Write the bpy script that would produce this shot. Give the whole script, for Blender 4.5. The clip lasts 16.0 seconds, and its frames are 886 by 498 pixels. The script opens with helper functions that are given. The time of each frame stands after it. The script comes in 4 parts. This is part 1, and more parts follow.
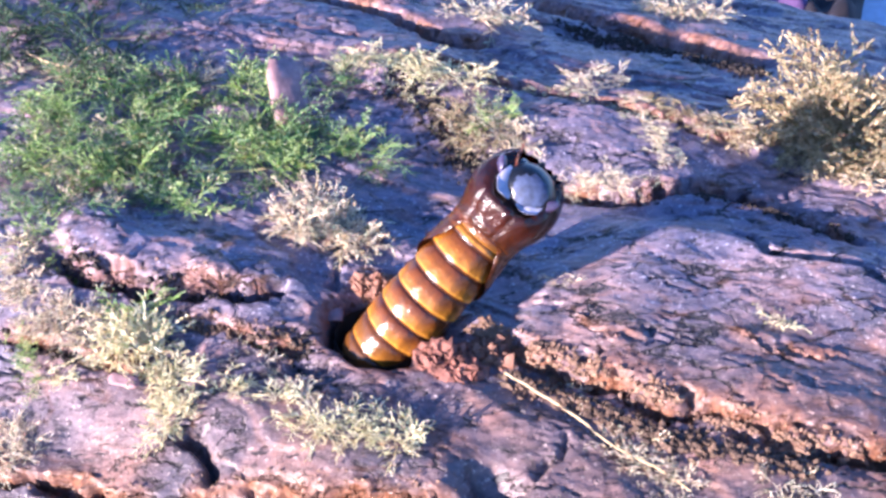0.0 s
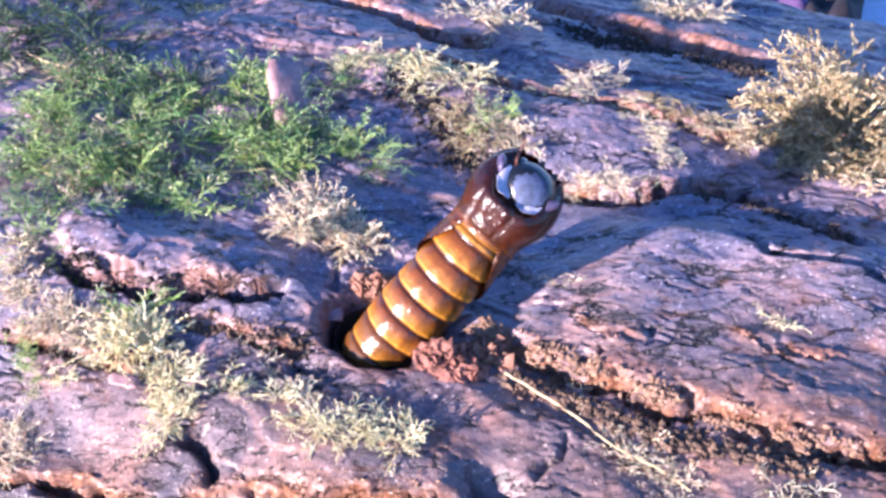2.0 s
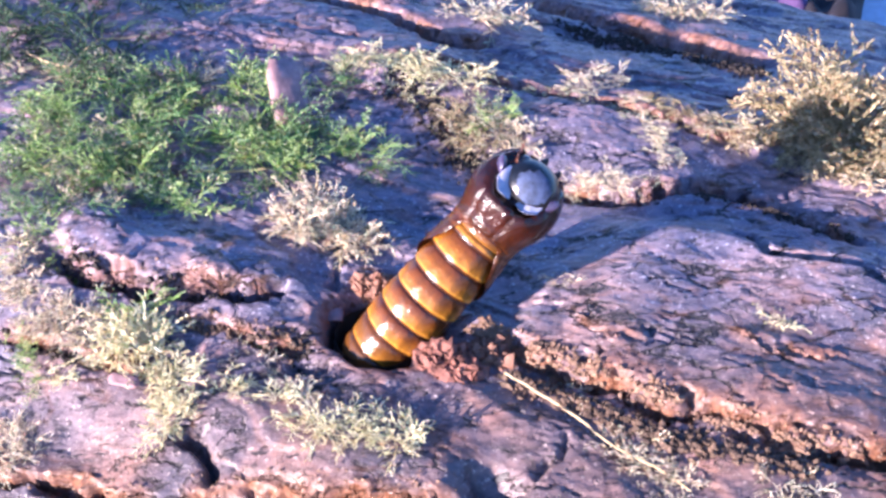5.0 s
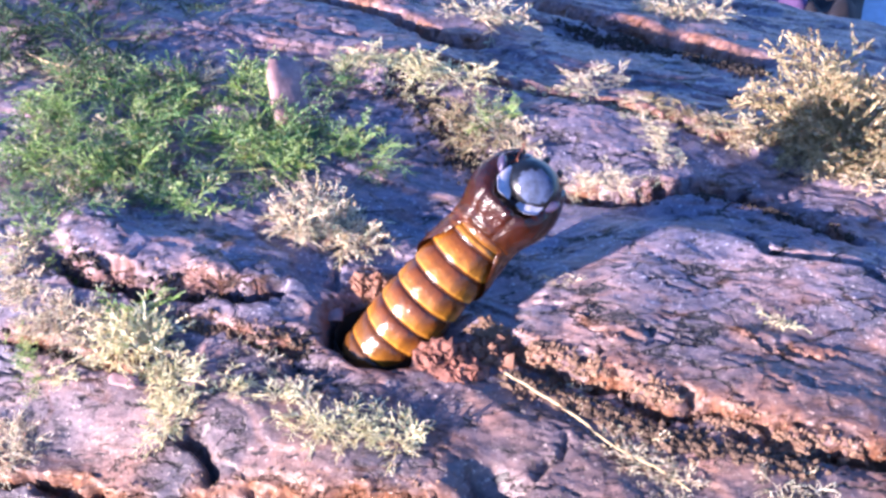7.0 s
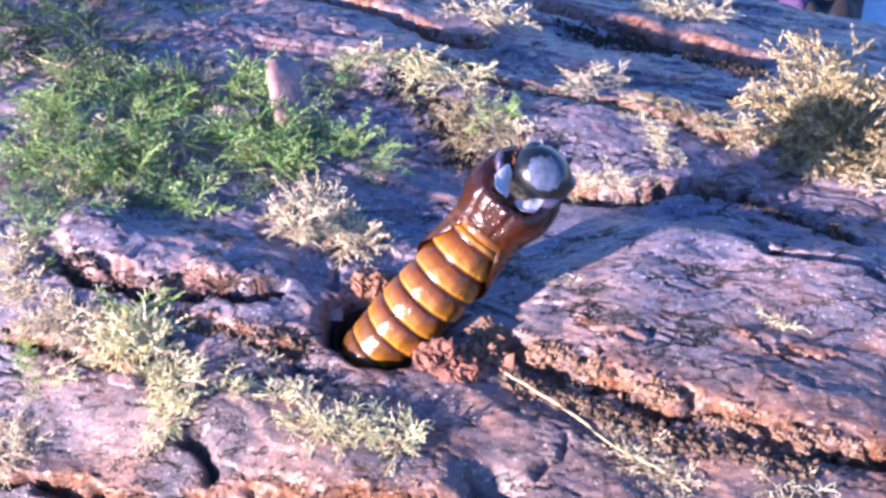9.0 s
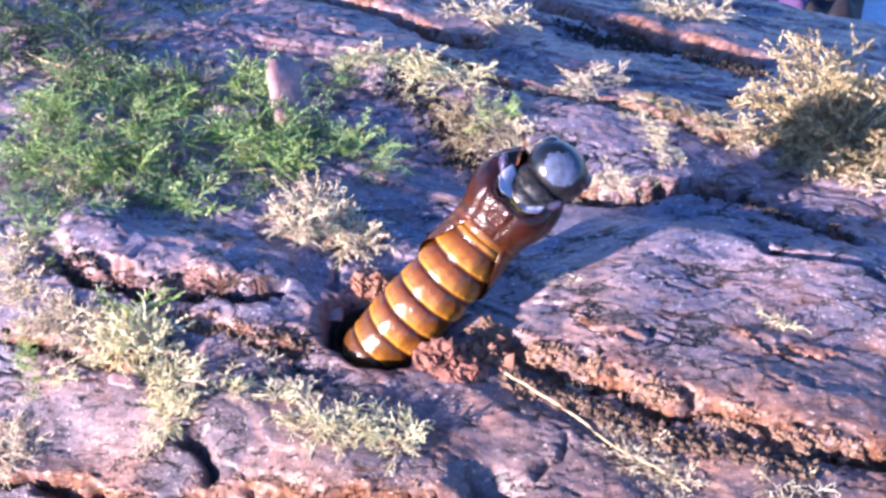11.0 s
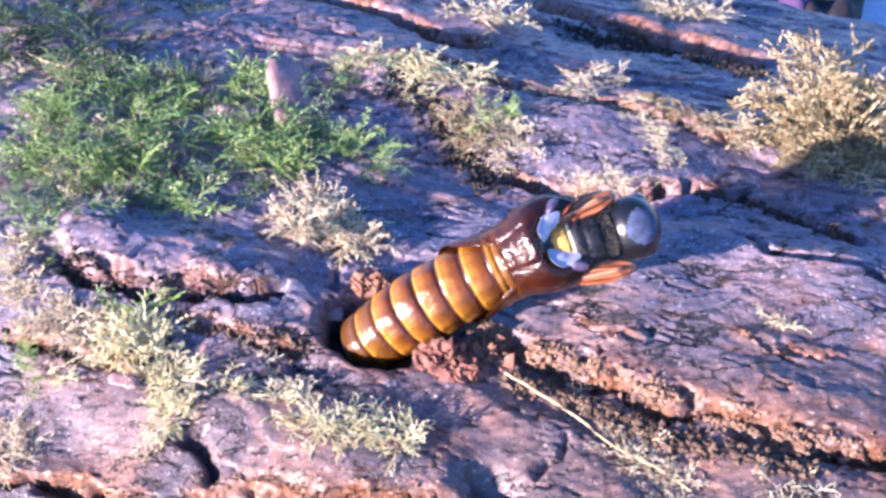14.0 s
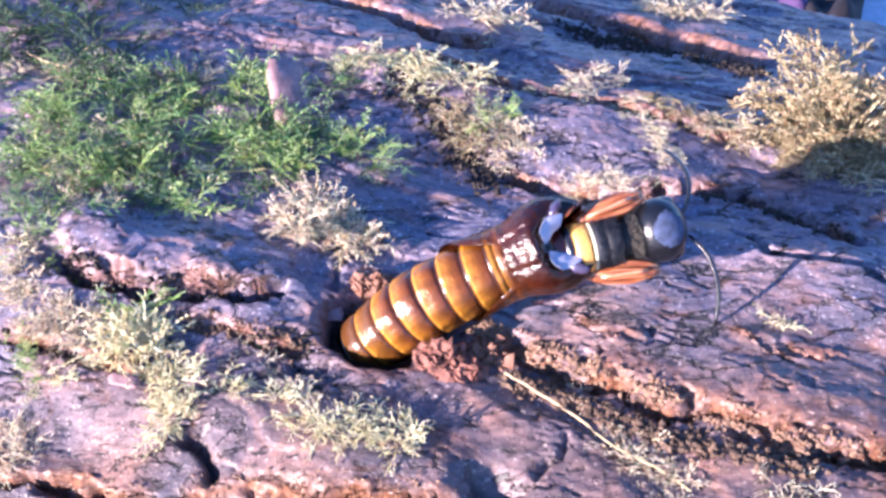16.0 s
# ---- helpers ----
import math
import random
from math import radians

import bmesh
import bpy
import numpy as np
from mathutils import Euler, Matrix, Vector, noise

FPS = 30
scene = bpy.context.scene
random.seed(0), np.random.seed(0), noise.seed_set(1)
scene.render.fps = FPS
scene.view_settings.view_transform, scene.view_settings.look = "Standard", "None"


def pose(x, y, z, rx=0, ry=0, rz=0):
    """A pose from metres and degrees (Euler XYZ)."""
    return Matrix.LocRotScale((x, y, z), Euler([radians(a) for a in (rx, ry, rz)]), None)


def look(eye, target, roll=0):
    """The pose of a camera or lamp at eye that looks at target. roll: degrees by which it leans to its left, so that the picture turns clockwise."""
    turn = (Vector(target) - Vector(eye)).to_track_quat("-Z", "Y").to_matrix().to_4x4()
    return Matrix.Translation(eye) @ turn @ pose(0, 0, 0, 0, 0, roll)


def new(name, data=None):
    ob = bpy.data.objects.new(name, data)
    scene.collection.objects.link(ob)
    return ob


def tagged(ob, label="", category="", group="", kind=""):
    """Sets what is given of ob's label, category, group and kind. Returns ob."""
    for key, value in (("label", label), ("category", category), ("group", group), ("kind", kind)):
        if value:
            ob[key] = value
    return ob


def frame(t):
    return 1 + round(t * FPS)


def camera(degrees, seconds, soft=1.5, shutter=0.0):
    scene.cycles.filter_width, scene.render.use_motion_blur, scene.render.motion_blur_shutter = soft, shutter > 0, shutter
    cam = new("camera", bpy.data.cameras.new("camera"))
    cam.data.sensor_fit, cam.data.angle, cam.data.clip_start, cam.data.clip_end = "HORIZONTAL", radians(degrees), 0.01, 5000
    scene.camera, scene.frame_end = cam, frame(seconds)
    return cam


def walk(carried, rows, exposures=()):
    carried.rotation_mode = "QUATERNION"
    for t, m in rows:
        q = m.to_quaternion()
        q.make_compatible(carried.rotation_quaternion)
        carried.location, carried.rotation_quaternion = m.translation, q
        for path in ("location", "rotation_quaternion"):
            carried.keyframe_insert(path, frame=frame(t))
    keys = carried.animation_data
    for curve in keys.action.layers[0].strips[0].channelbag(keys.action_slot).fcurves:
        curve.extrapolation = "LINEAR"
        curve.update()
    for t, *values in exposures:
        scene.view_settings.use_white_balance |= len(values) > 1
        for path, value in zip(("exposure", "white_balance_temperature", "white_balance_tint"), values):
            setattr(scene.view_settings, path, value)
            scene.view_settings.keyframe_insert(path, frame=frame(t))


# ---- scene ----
# Lengths below are in millimetres on the log; MM turns them into metres.
MM = 0.001
PITCH, DIST = 38.0, 103.0
EYE = Vector((0, -DIST * math.cos(radians(PITCH)), DIST * math.sin(radians(PITCH)))) * MM

cam = camera(40.0, 16.0, soft=2.95, shutter=0.5)
VIEW = look(EYE, (0, 0, 0))
walk(cam, [(0.0, VIEW), (16.0, VIEW)], exposures=[(0.0, 2.07, 5180, 28), (16.0, 2.07, 5180, 28)])

# ---- light: low warm sun behind the camera's shoulder, clear blue sky ----
SUN_AZ, SUN_EL = 214.0, 11.7          # where the sun stands, degrees from +x, and its height
to_sun = Vector((math.cos(radians(SUN_AZ)) * math.cos(radians(SUN_EL)),
                 math.sin(radians(SUN_AZ)) * math.cos(radians(SUN_EL)), math.sin(radians(SUN_EL))))
world = bpy.data.worlds.new("sky")
scene.world = world
world.use_nodes = True
sky = world.node_tree.nodes.new("ShaderNodeTexSky")
sky.sky_type, sky.sun_disc = "NISHITA", False
sky.ozone_density, sky.dust_density = 4.0, 0.4
sky.sun_elevation, sky.sun_rotation = radians(SUN_EL), radians(90 - SUN_AZ)
background = world.node_tree.nodes["Background"]
world.node_tree.links.new(sky.outputs[0], background.inputs[0])
background.inputs[1].default_value = 0.092
sun = new("sun", bpy.data.lights.new("sun", "SUN"))
sun.data.energy, sun.data.angle, sun.data.color = 5.0, radians(1.0), (1.0, 0.77, 0.54)
sun.matrix_world = look(to_sun, (0, 0, 0))


# ---- materials ----
class Nodes:
    """Builds node materials."""

    def __init__(self, name):
        self.mat = bpy.data.materials.new(name)
        self.mat.use_nodes = True
        self.tree = self.mat.node_tree
        self.bsdf = self.tree.nodes["Principled BSDF"]

    def add(self, kind, **values):
        n = self.tree.nodes.new(kind)
        for k, v in values.items():
            n.inputs[k].default_value = v
        return n

    def link(self, a, b):
        self.tree.links.new(a, b)

    def coords(self, scale=(1000, 1000, 1000), space="Object"):
        tc, mp = self.add("ShaderNodeTexCoord"), self.add("ShaderNodeMapping", Scale=scale)
        self.link(tc.outputs[space], mp.inputs[0])
        return mp.outputs[0]

    def noise(self, vec, scale, detail=4.0, rough=0.55, distortion=0.0):
        n = self.add("ShaderNodeTexNoise", Scale=scale, Detail=detail, Roughness=rough, Distortion=distortion)
        self.link(vec, n.inputs["Vector"])
        return n.outputs["Fac"]

    def ramp(self, fac, stops):
        n = self.add("ShaderNodeValToRGB")
        e = n.color_ramp.elements
        while len(e) < len(stops):
            e.new(0.5)
        for el, (p, c) in zip(e, stops):
            el.position, el.color = p, (*c, 1) if len(c) == 3 else c
        self.link(fac, n.inputs[0])
        return n.outputs[0]

    def mix(self, fac, a, b, mode="MIX"):
        n = self.tree.nodes.new("ShaderNodeMix")
        n.data_type, n.blend_type = "RGBA", mode
        for sock, val in ((n.inputs[0], fac), (n.inputs[6], a), (n.inputs[7], b)):
            if isinstance(val, (int, float)):
                sock.default_value = val
            elif isinstance(val, tuple):
                sock.default_value = (*val, 1)
            else:
                self.link(val, sock)
        return n.outputs[2]

    def bump(self, height, strength, distance):
        n = self.add("ShaderNodeBump", Strength=strength, Distance=distance)
        self.link(height, n.inputs["Height"])
        old = self.bsdf.inputs["Normal"].links
        if old:
            self.link(old[0].from_socket, n.inputs["Normal"])
        self.link(n.outputs[0], self.bsdf.inputs["Normal"])

    def attr(self, name):
        n = self.add("ShaderNodeAttribute")
        n.attribute_name = name
        return n.outputs["Fac"]

    def color(self, out):
        if isinstance(out, tuple):
            self.bsdf.inputs["Base Color"].default_value = (*out, 1)
        else:
            self.link(out, self.bsdf.inputs["Base Color"])

    def set(self, **values):
        for k, v in values.items():
            self.bsdf.inputs[k.replace("_", " ")].default_value = v
        return self.mat


def bark_material():
    m = Nodes("bark")
    v = m.coords()
    tc, mp = m.add("ShaderNodeTexCoord"), m.add("ShaderNodeMapping", Scale=(520, 1600, 1600), Rotation=(0, 0, radians(25)))
    m.link(tc.outputs["Object"], mp.inputs[0])
    grain = m.noise(mp.outputs[0], 1.0, 6, 0.62)
    patch = m.noise(v, 0.11, 4, 0.6)
    fine = m.noise(v, 1.9, 5, 0.7)
    speck = m.noise(v, 3.2, 2, 0.5)
    outer = m.ramp(patch, [(0.36, (0.145, 0.145, 0.205)), (0.50, (0.235, 0.200, 0.245)), (0.66, (0.38, 0.265, 0.25))])
    blush = m.ramp(m.noise(v, 0.23, 5, 0.65), [(0.55, (0, 0, 0)), (0.68, (0.6, 0.6, 0.6))])
    outer = m.mix(blush, outer, (0.44, 0.25, 0.19))
    outer = m.mix(m.ramp(grain, [(0.38, (0, 0, 0)), (0.60, (1, 1, 1))]), m.mix(0.5, outer, (0.055, 0.050, 0.062)), outer)
    outer = m.mix(m.ramp(fine, [(0.56, (0, 0, 0)), (0.70, (0.55, 0.55, 0.55))]), outer, (0.38, 0.31, 0.31))
    outer = m.mix(m.ramp(speck, [(0.64, (0, 0, 0)), (0.70, (0.9, 0.9, 0.9))]), outer, (0.66, 0.62, 0.62))
    mp3 = m.add("ShaderNodeMapping", Scale=(420, 1250, 1250), Rotation=(0, 0, radians(25)))
    m.link(tc.outputs["Object"], mp3.inputs[0])
    pits = m.ramp(m.noise(mp3.outputs[0], 1.0, 4, 0.65, 0.8), [(0.595, (0, 0, 0)), (0.645, (0.95, 0.95, 0.95))])
    outer = m.mix(pits, outer, (0.016, 0.014, 0.020))
    outer = m.mix(m.ramp(m.noise(v, 0.75, 4, 0.65), [(0.34, (0.7, 0.7, 0.7)), (0.44, (0, 0, 0))]), outer, (0.035, 0.030, 0.038))
    sep = m.add("ShaderNodeSeparateXYZ")         # the near flank is darker and rosier; the middle's blue imitates sky sheen
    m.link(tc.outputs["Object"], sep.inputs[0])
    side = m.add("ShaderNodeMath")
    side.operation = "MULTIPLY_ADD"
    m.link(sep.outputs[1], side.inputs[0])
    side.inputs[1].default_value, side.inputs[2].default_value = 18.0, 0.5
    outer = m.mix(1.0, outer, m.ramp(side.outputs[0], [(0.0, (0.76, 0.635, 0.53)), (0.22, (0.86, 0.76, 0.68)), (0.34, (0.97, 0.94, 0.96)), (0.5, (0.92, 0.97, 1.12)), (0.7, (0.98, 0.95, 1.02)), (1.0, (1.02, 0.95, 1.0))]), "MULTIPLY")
    mp2 = m.add("ShaderNodeMapping", Scale=(130, 330, 330), Rotation=(0, 0, radians(25)))
    m.link(tc.outputs["Object"], mp2.inputs[0])
    seam = m.ramp(m.noise(mp2.outputs[0], 1.0, 5, 0.6, 0.6), [(0.47, (0, 0, 0)), (0.482, (1, 1, 1)), (0.494, (0, 0, 0))])
    where = m.ramp(m.noise(v, 0.16, 3, 0.6), [(0.46, (0, 0, 0)), (0.60, (1, 1, 1))])
    seam = m.mix(1.0, seam, where, "MULTIPLY")
    outer = m.mix(seam, outer, (0.012, 0.010, 0.012))
    rust = m.ramp(fine, [(0.3, (0.07, 0.026, 0.010)), (0.52, (0.23, 0.085, 0.028)), (0.72, (0.38, 0.20, 0.10))])
    mp4 = m.add("ShaderNodeMapping", Scale=(95, 210, 210), Rotation=(0, 0, radians(25)))
    m.link(tc.outputs["Object"], mp4.inputs[0])
    bend = m.add("ShaderNodeTexNoise", Scale=2.2, Detail=5.0, Roughness=0.65)
    m.link(mp4.outputs[0], bend.inputs["Vector"])
    crook = m.tree.nodes.new("ShaderNodeMix")
    crook.data_type, crook.blend_type = "RGBA", "LINEAR_LIGHT"
    crook.inputs[0].default_value = 0.35
    m.link(mp4.outputs[0], crook.inputs[6])
    m.link(bend.outputs["Color"], crook.inputs[7])
    cells = m.add("ShaderNodeTexVoronoi", Scale=1.0)
    cells.feature = "DISTANCE_TO_EDGE"
    m.link(crook.outputs[2], cells.inputs["Vector"])
    hair = m.ramp(cells.outputs["Distance"], [(0.0, (1, 1, 1)), (0.010, (0.9, 0.9, 0.9)), (0.030, (0, 0, 0))])
    hair = m.mix(1.0, hair, m.ramp(m.noise(v, 0.13, 4, 0.6), [(0.46, (0, 0, 0)), (0.56, (1, 1, 1))]), "MULTIPLY")
    outer = m.mix(hair, outer, (0.010, 0.008, 0.010))
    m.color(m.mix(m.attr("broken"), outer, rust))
    m.bump(m.ramp(hair, [(0.0, (1, 1, 1)), (1.0, (0, 0, 0))]), 0.9, 0.0004)
    m.bump(grain, 0.22, 0.0004)
    m.bump(fine, 0.40, 0.00025)
    m.bump(speck, 0.35, 0.00015)
    m.bump(m.ramp(pits, [(0.0, (1, 1, 1)), (1.0, (0, 0, 0))]), 0.6, 0.0003)
    m.bump(m.ramp(seam, [(0.0, (1, 1, 1)), (1.0, (0, 0, 0))]), 0.8, 0.0004)
    m.link(m.ramp(m.noise(v, 0.9, 4, 0.7), [(0.35, (0.28, 0.28, 0.28)), (0.62, (0.56, 0.56, 0.56))]), m.bsdf.inputs["Roughness"])
    return m.set()


def moss_material(name, stops, dead=0.5):
    m = Nodes(name)
    geo = m.add("ShaderNodeNewGeometry")
    col = m.ramp(geo.outputs["Random Per Island"], stops)
    patch = m.noise(m.coords(), 0.5, 2)
    m.color(m.mix(m.ramp(patch, [(0.35, (0, 0, 0)), (0.65, (dead, dead, dead))]), col, m.mix(0.5, col, (0.42, 0.34, 0.16))))
    m.bsdf.inputs["Transmission Weight"].default_value = 0.0
    return m.set(Roughness=0.6, Subsurface_Weight=0.15, Subsurface_Scale=0.0003)


def plain(name, rgb, rough=0.5, vary=0.35, scale=1.5, **more):
    m = Nodes(name)
    n = m.noise(m.coords(), scale, 5, 0.65)
    dark = tuple(c * (1 - vary) for c in rgb)
    light = tuple(min(1, c * (1 + vary)) for c in rgb)
    m.color(m.ramp(n, [(0.3, dark), (0.7, light)]))
    m.bump(n, 0.25, 0.0002)
    return m.set(Roughness=rough, **more)


def shell_material(name, stops, rough, length, dents, clear=0.0, tint=(0.8, 0.3, 0.08)):
    """Glossy chitin, banded along the ring's own axis and mottled; clear lets light through the thin skin."""
    m = Nodes(name)
    tc, sep = m.add("ShaderNodeTexCoord"), m.add("ShaderNodeSeparateXYZ")
    m.link(tc.outputs["Object"], sep.inputs[0])
    v = m.coords()
    wob = m.noise(v, 0.9, 3)
    fine = m.noise(v, 3.5, 3)
    streak = m.noise(m.coords((900, 900, 170)), 1.0, 4, 0.6)
    z = m.add("ShaderNodeMath")
    z.operation = "MULTIPLY_ADD"
    m.link(sep.outputs[2], z.inputs[0])
    z.inputs[1].default_value = 1000 / length
    soft_wob = m.add("ShaderNodeMath")
    soft_wob.operation = "MULTIPLY"
    m.link(wob, soft_wob.inputs[0])
    soft_wob.inputs[1].default_value = 0.07
    m.link(soft_wob.outputs[0], z.inputs[2])
    shift = m.add("ShaderNodeMath")
    shift.operation = "SUBTRACT"
    m.link(z.outputs[0], shift.inputs[0])
    shift.inputs[1].default_value = 0.035
    col = m.ramp(shift.outputs[0], stops)
    col = m.mix(m.ramp(streak, [(0.40, (0, 0, 0)), (0.68, (0.75, 0.75, 0.75))]), col, m.mix(0.72, col, (0.035, 0.014, 0.006)))
    m.color(m.mix(m.ramp(fine, [(0.45, (0, 0, 0)), (0.8, (0.6, 0.6, 0.6))]), col, m.mix(0.6, col, (0.05, 0.015, 0.005))))
    m.bump(wob, dents, 0.0005)
    m.bump(fine, 0.08, 0.0001)
    if clear:
        see, blend = m.add("ShaderNodeBsdfTransparent", Color=(*tint, 1)), m.add("ShaderNodeMixShader", Fac=clear)
        m.link(m.bsdf.outputs[0], blend.inputs[1])
        m.link(see.outputs[0], blend.inputs[2])
        m.link(blend.outputs[0], m.tree.nodes["Material Output"].inputs[0])
    return m.set(Roughness=rough, Specular_IOR_Level=0.4, Coat_Weight=0.45, Coat_Roughness=0.18)


BARK = bark_material()
DEEP = moss_material("deep_green_moss", [(0.0, (0.010, 0.036, 0.018)), (0.6, (0.028, 0.085, 0.034)), (0.9, (0.07, 0.16, 0.06)), (1.0, (0.35, 0.40, 0.25))], 0.1)
GREEN = moss_material("green_moss", [(0.0, (0.014, 0.055, 0.022)), (0.45, (0.050, 0.15, 0.045)), (0.78, (0.15, 0.30, 0.075)), (0.92, (0.40, 0.52, 0.22)), (1.0, (0.70, 0.70, 0.50))], 0.15)
LIME = moss_material("fresh_moss", [(0.0, (0.07, 0.18, 0.04)), (0.4, (0.24, 0.43, 0.08)), (0.8, (0.50, 0.62, 0.20)), (1.0, (0.84, 0.82, 0.58))], 0.25)
YELLOW = moss_material("yellow_moss", [(0.0, (0.48, 0.43, 0.18)), (0.35, (0.72, 0.65, 0.36)), (1.0, (0.88, 0.83, 0.62))], 0.15)
DRY = moss_material("dry_moss", [(0.0, (0.34, 0.25, 0.14)), (0.35, (0.64, 0.53, 0.35)), (1.0, (0.88, 0.81, 0.64))], 0.25)
STRAW = moss_material("straw_moss", [(0.0, (0.10, 0.072, 0.036)), (0.5, (0.32, 0.25, 0.13)), (0.9, (0.54, 0.45, 0.27)), (1.0, (0.72, 0.65, 0.46))], 0.3)
# near-black: carries the shade of the hole and the bark cracks
SHADE_HUMUS = plain("shade_dark_humus", (0.026, 0.019, 0.015), 0.8, 0.6, 1.2)
EARTH = plain("brown_humus", (0.11, 0.070, 0.045), 0.8, 0.8, 0.7)
LIP = plain("broken_bark", (0.22, 0.135, 0.085), 0.8, 0.7, 0.9)
CRUMB = plain("red_crumbs", (0.20, 0.085, 0.06), 0.8, 0.7, 1.2)
CRUMB_BROWN = plain("brown_crumbs", (0.22, 0.11, 0.07), 0.75, 0.5, 1.2)
FLAKE = plain("flake_bark", (0.30, 0.185, 0.19), 0.6, 0.4, 0.9)
TWIG = plain("dry_stem", (0.46, 0.35, 0.19), 0.6, 0.4, 0.8)
WOOD = plain("cut_wood", (0.36, 0.25, 0.15), 0.7, 0.3, 0.05)
SOIL = plain("pale_gravel", (0.52, 0.57, 0.68), 0.8, 0.25, 0.05)
AMBER = shell_material("amber_shell", [(0.0, (0.03, 0.008, 0.002)), (0.04, (0.20, 0.06, 0.004)), (0.09, (0.66, 0.32, 0.025)), (0.18, (0.40, 0.16, 0.010)),
                                       (0.40, (0.28, 0.105, 0.008)), (0.60, (0.17, 0.052, 0.004)), (0.84, (0.10, 0.026, 0.003)), (0.93, (0.03, 0.007, 0.002)), (1.0, (0.02, 0.005, 0.002))], 0.3, 1.97, 0.4)
DUSK = shell_material("dusky_amber_shell", [(0.0, (0.03, 0.008, 0.002)), (0.04, (0.16, 0.05, 0.004)), (0.10, (0.50, 0.23, 0.02)), (0.2, (0.24, 0.10, 0.010)), (0.5, (0.15, 0.058, 0.006)), (0.85, (0.12, 0.04, 0.005)), (1.0, (0.02, 0.005, 0.002))], 0.3, 1.97, 0.4)
TAIL = shell_material("dark_tail_shell", [(0.0, (0.03, 0.010, 0.003)), (0.12, (0.16, 0.075, 0.012)), (0.3, (0.09, 0.032, 0.005)), (0.8, (0.13, 0.05, 0.006)), (1.0, (0.02, 0.006, 0.002))], 0.28, 1.97, 0.3)
MAROON = shell_material("maroon_shell", [(0.0, (0.06, 0.016, 0.003)), (0.03, (0.16, 0.055, 0.006)), (0.08, (0.06, 0.015, 0.003)), (0.13, (0.13, 0.036, 0.004)), (0.17, (0.04, 0.010, 0.002)), (0.26, (0.055, 0.011, 0.002)),
                                         (0.42, (0.030, 0.004, 0.0015)), (0.62, (0.014, 0.003, 0.0015)), (1.0, (0.008, 0.003, 0.003))], 0.2, 8.0, 0.9, 0.16, (0.60, 0.16, 0.03))
MAROON.node_tree.nodes["Principled BSDF"].inputs["Coat Roughness"].default_value = 0.06
MEMBRANE = plain("orange_membrane", (0.20, 0.05, 0.012), 0.3, 0.8, 0.8, Coat_Weight=0.6)
PALE = plain("pale_flap", (0.42, 0.42, 0.52), 0.35, 0.15, 1.0, Coat_Weight=0.4)
INDIGO = plain("indigo_skin", (0.045, 0.032, 0.075), 0.25, 0.4, 1.5, Coat_Weight=1.0)
WINE = plain("wine_red_skin", (0.085, 0.014, 0.010), 0.3, 0.7, 0.9, Coat_Weight=0.8)
BLACK = plain("black_chitin", (0.012, 0.012, 0.016), 0.24, 0.4, 2.0, Coat_Weight=1.0, Coat_Roughness=0.12)
HEAD = plain("blue_black_head", (0.006, 0.007, 0.010), 0.3, 0.45, 1.2, Coat_Weight=0.35, Coat_Roughness=0.1)
# the blue base colour stands for sky sheen on the black head
CROWN_SHEEN = plain("crown_sky_sheen", (0.046, 0.064, 0.125), 0.66, 0.8, 1.1, Specular_IOR_Level=0.4)
FUR = plain("dark_fur", (0.022, 0.024, 0.030), 0.5, 0.5, 4.0)
COLLAR = plain("collar_fur", (0.014, 0.012, 0.011), 0.6, 0.5, 3.0)
GOLD = plain("yellow_scales", (0.95, 0.42, 0.09), 0.45, 0.3, 3.0)
BUFF = plain("buff_hair", (0.20, 0.17, 0.12), 0.6, 0.5, 3.0)
CREAM = plain("cream_scales", (0.62, 0.56, 0.36), 0.5, 0.2, 4.0)
def striped_material():
    m = Nodes("russet_wing")
    stripes = m.noise(m.coords((2600, 2600, 160)), 1.0, 3, 0.6)
    m.color(m.ramp(stripes, [(0.36, (0.07, 0.018, 0.008)), (0.47, (0.30, 0.085, 0.022)), (0.56, (0.46, 0.17, 0.06)), (0.66, (0.50, 0.25, 0.13))]))
    m.bump(stripes, 0.7, 0.0003)
    return m.set(Roughness=0.3, Coat_Weight=0.7, Coat_Roughness=0.15)


RUSSET = striped_material()
LEG = plain("russet_leg", (0.30, 0.085, 0.025), 0.3, 0.5, 1.5, Coat_Weight=0.8)
COPPER = plain("copper_vein", (0.50, 0.26, 0.14), 0.3, 0.3, 1.5, Coat_Weight=0.8)

# ---- the log: u runs along it, v round it, h stands off its bark ----
RAD, TURN = 230.0, radians(25.0)
AX_U, AX_V = Vector((math.cos(TURN), -math.sin(TURN), 0)), Vector((math.sin(TURN), math.cos(TURN), 0))


def lattice(ix, iy, seed):
    n = (ix.astype(np.int64) * 374761393 + iy.astype(np.int64) * 668265263 + seed * 144665) & 0xFFFFFFFF
    n = ((n ^ (n >> 13)) * 1274126177) & 0xFFFFFFFF
    return ((n ^ (n >> 16)) & 0xFFFF) / 65535.0 * 2 - 1


def smooth_noise(x, y, seed):
    ix, iy = np.floor(x), np.floor(y)
    fx, fy = x - ix, y - iy
    fx, fy = fx * fx * fx * (fx * (fx * 6 - 15) + 10), fy * fy * fy * (fy * (fy * 6 - 15) + 10)
    a, b = lattice(ix, iy, seed), lattice(ix + 1, iy, seed)
    c, d = lattice(ix, iy + 1, seed), lattice(ix + 1, iy + 1, seed)
    return (a + (b - a) * fx) * (1 - fy) + (c + (d - c) * fx) * fy


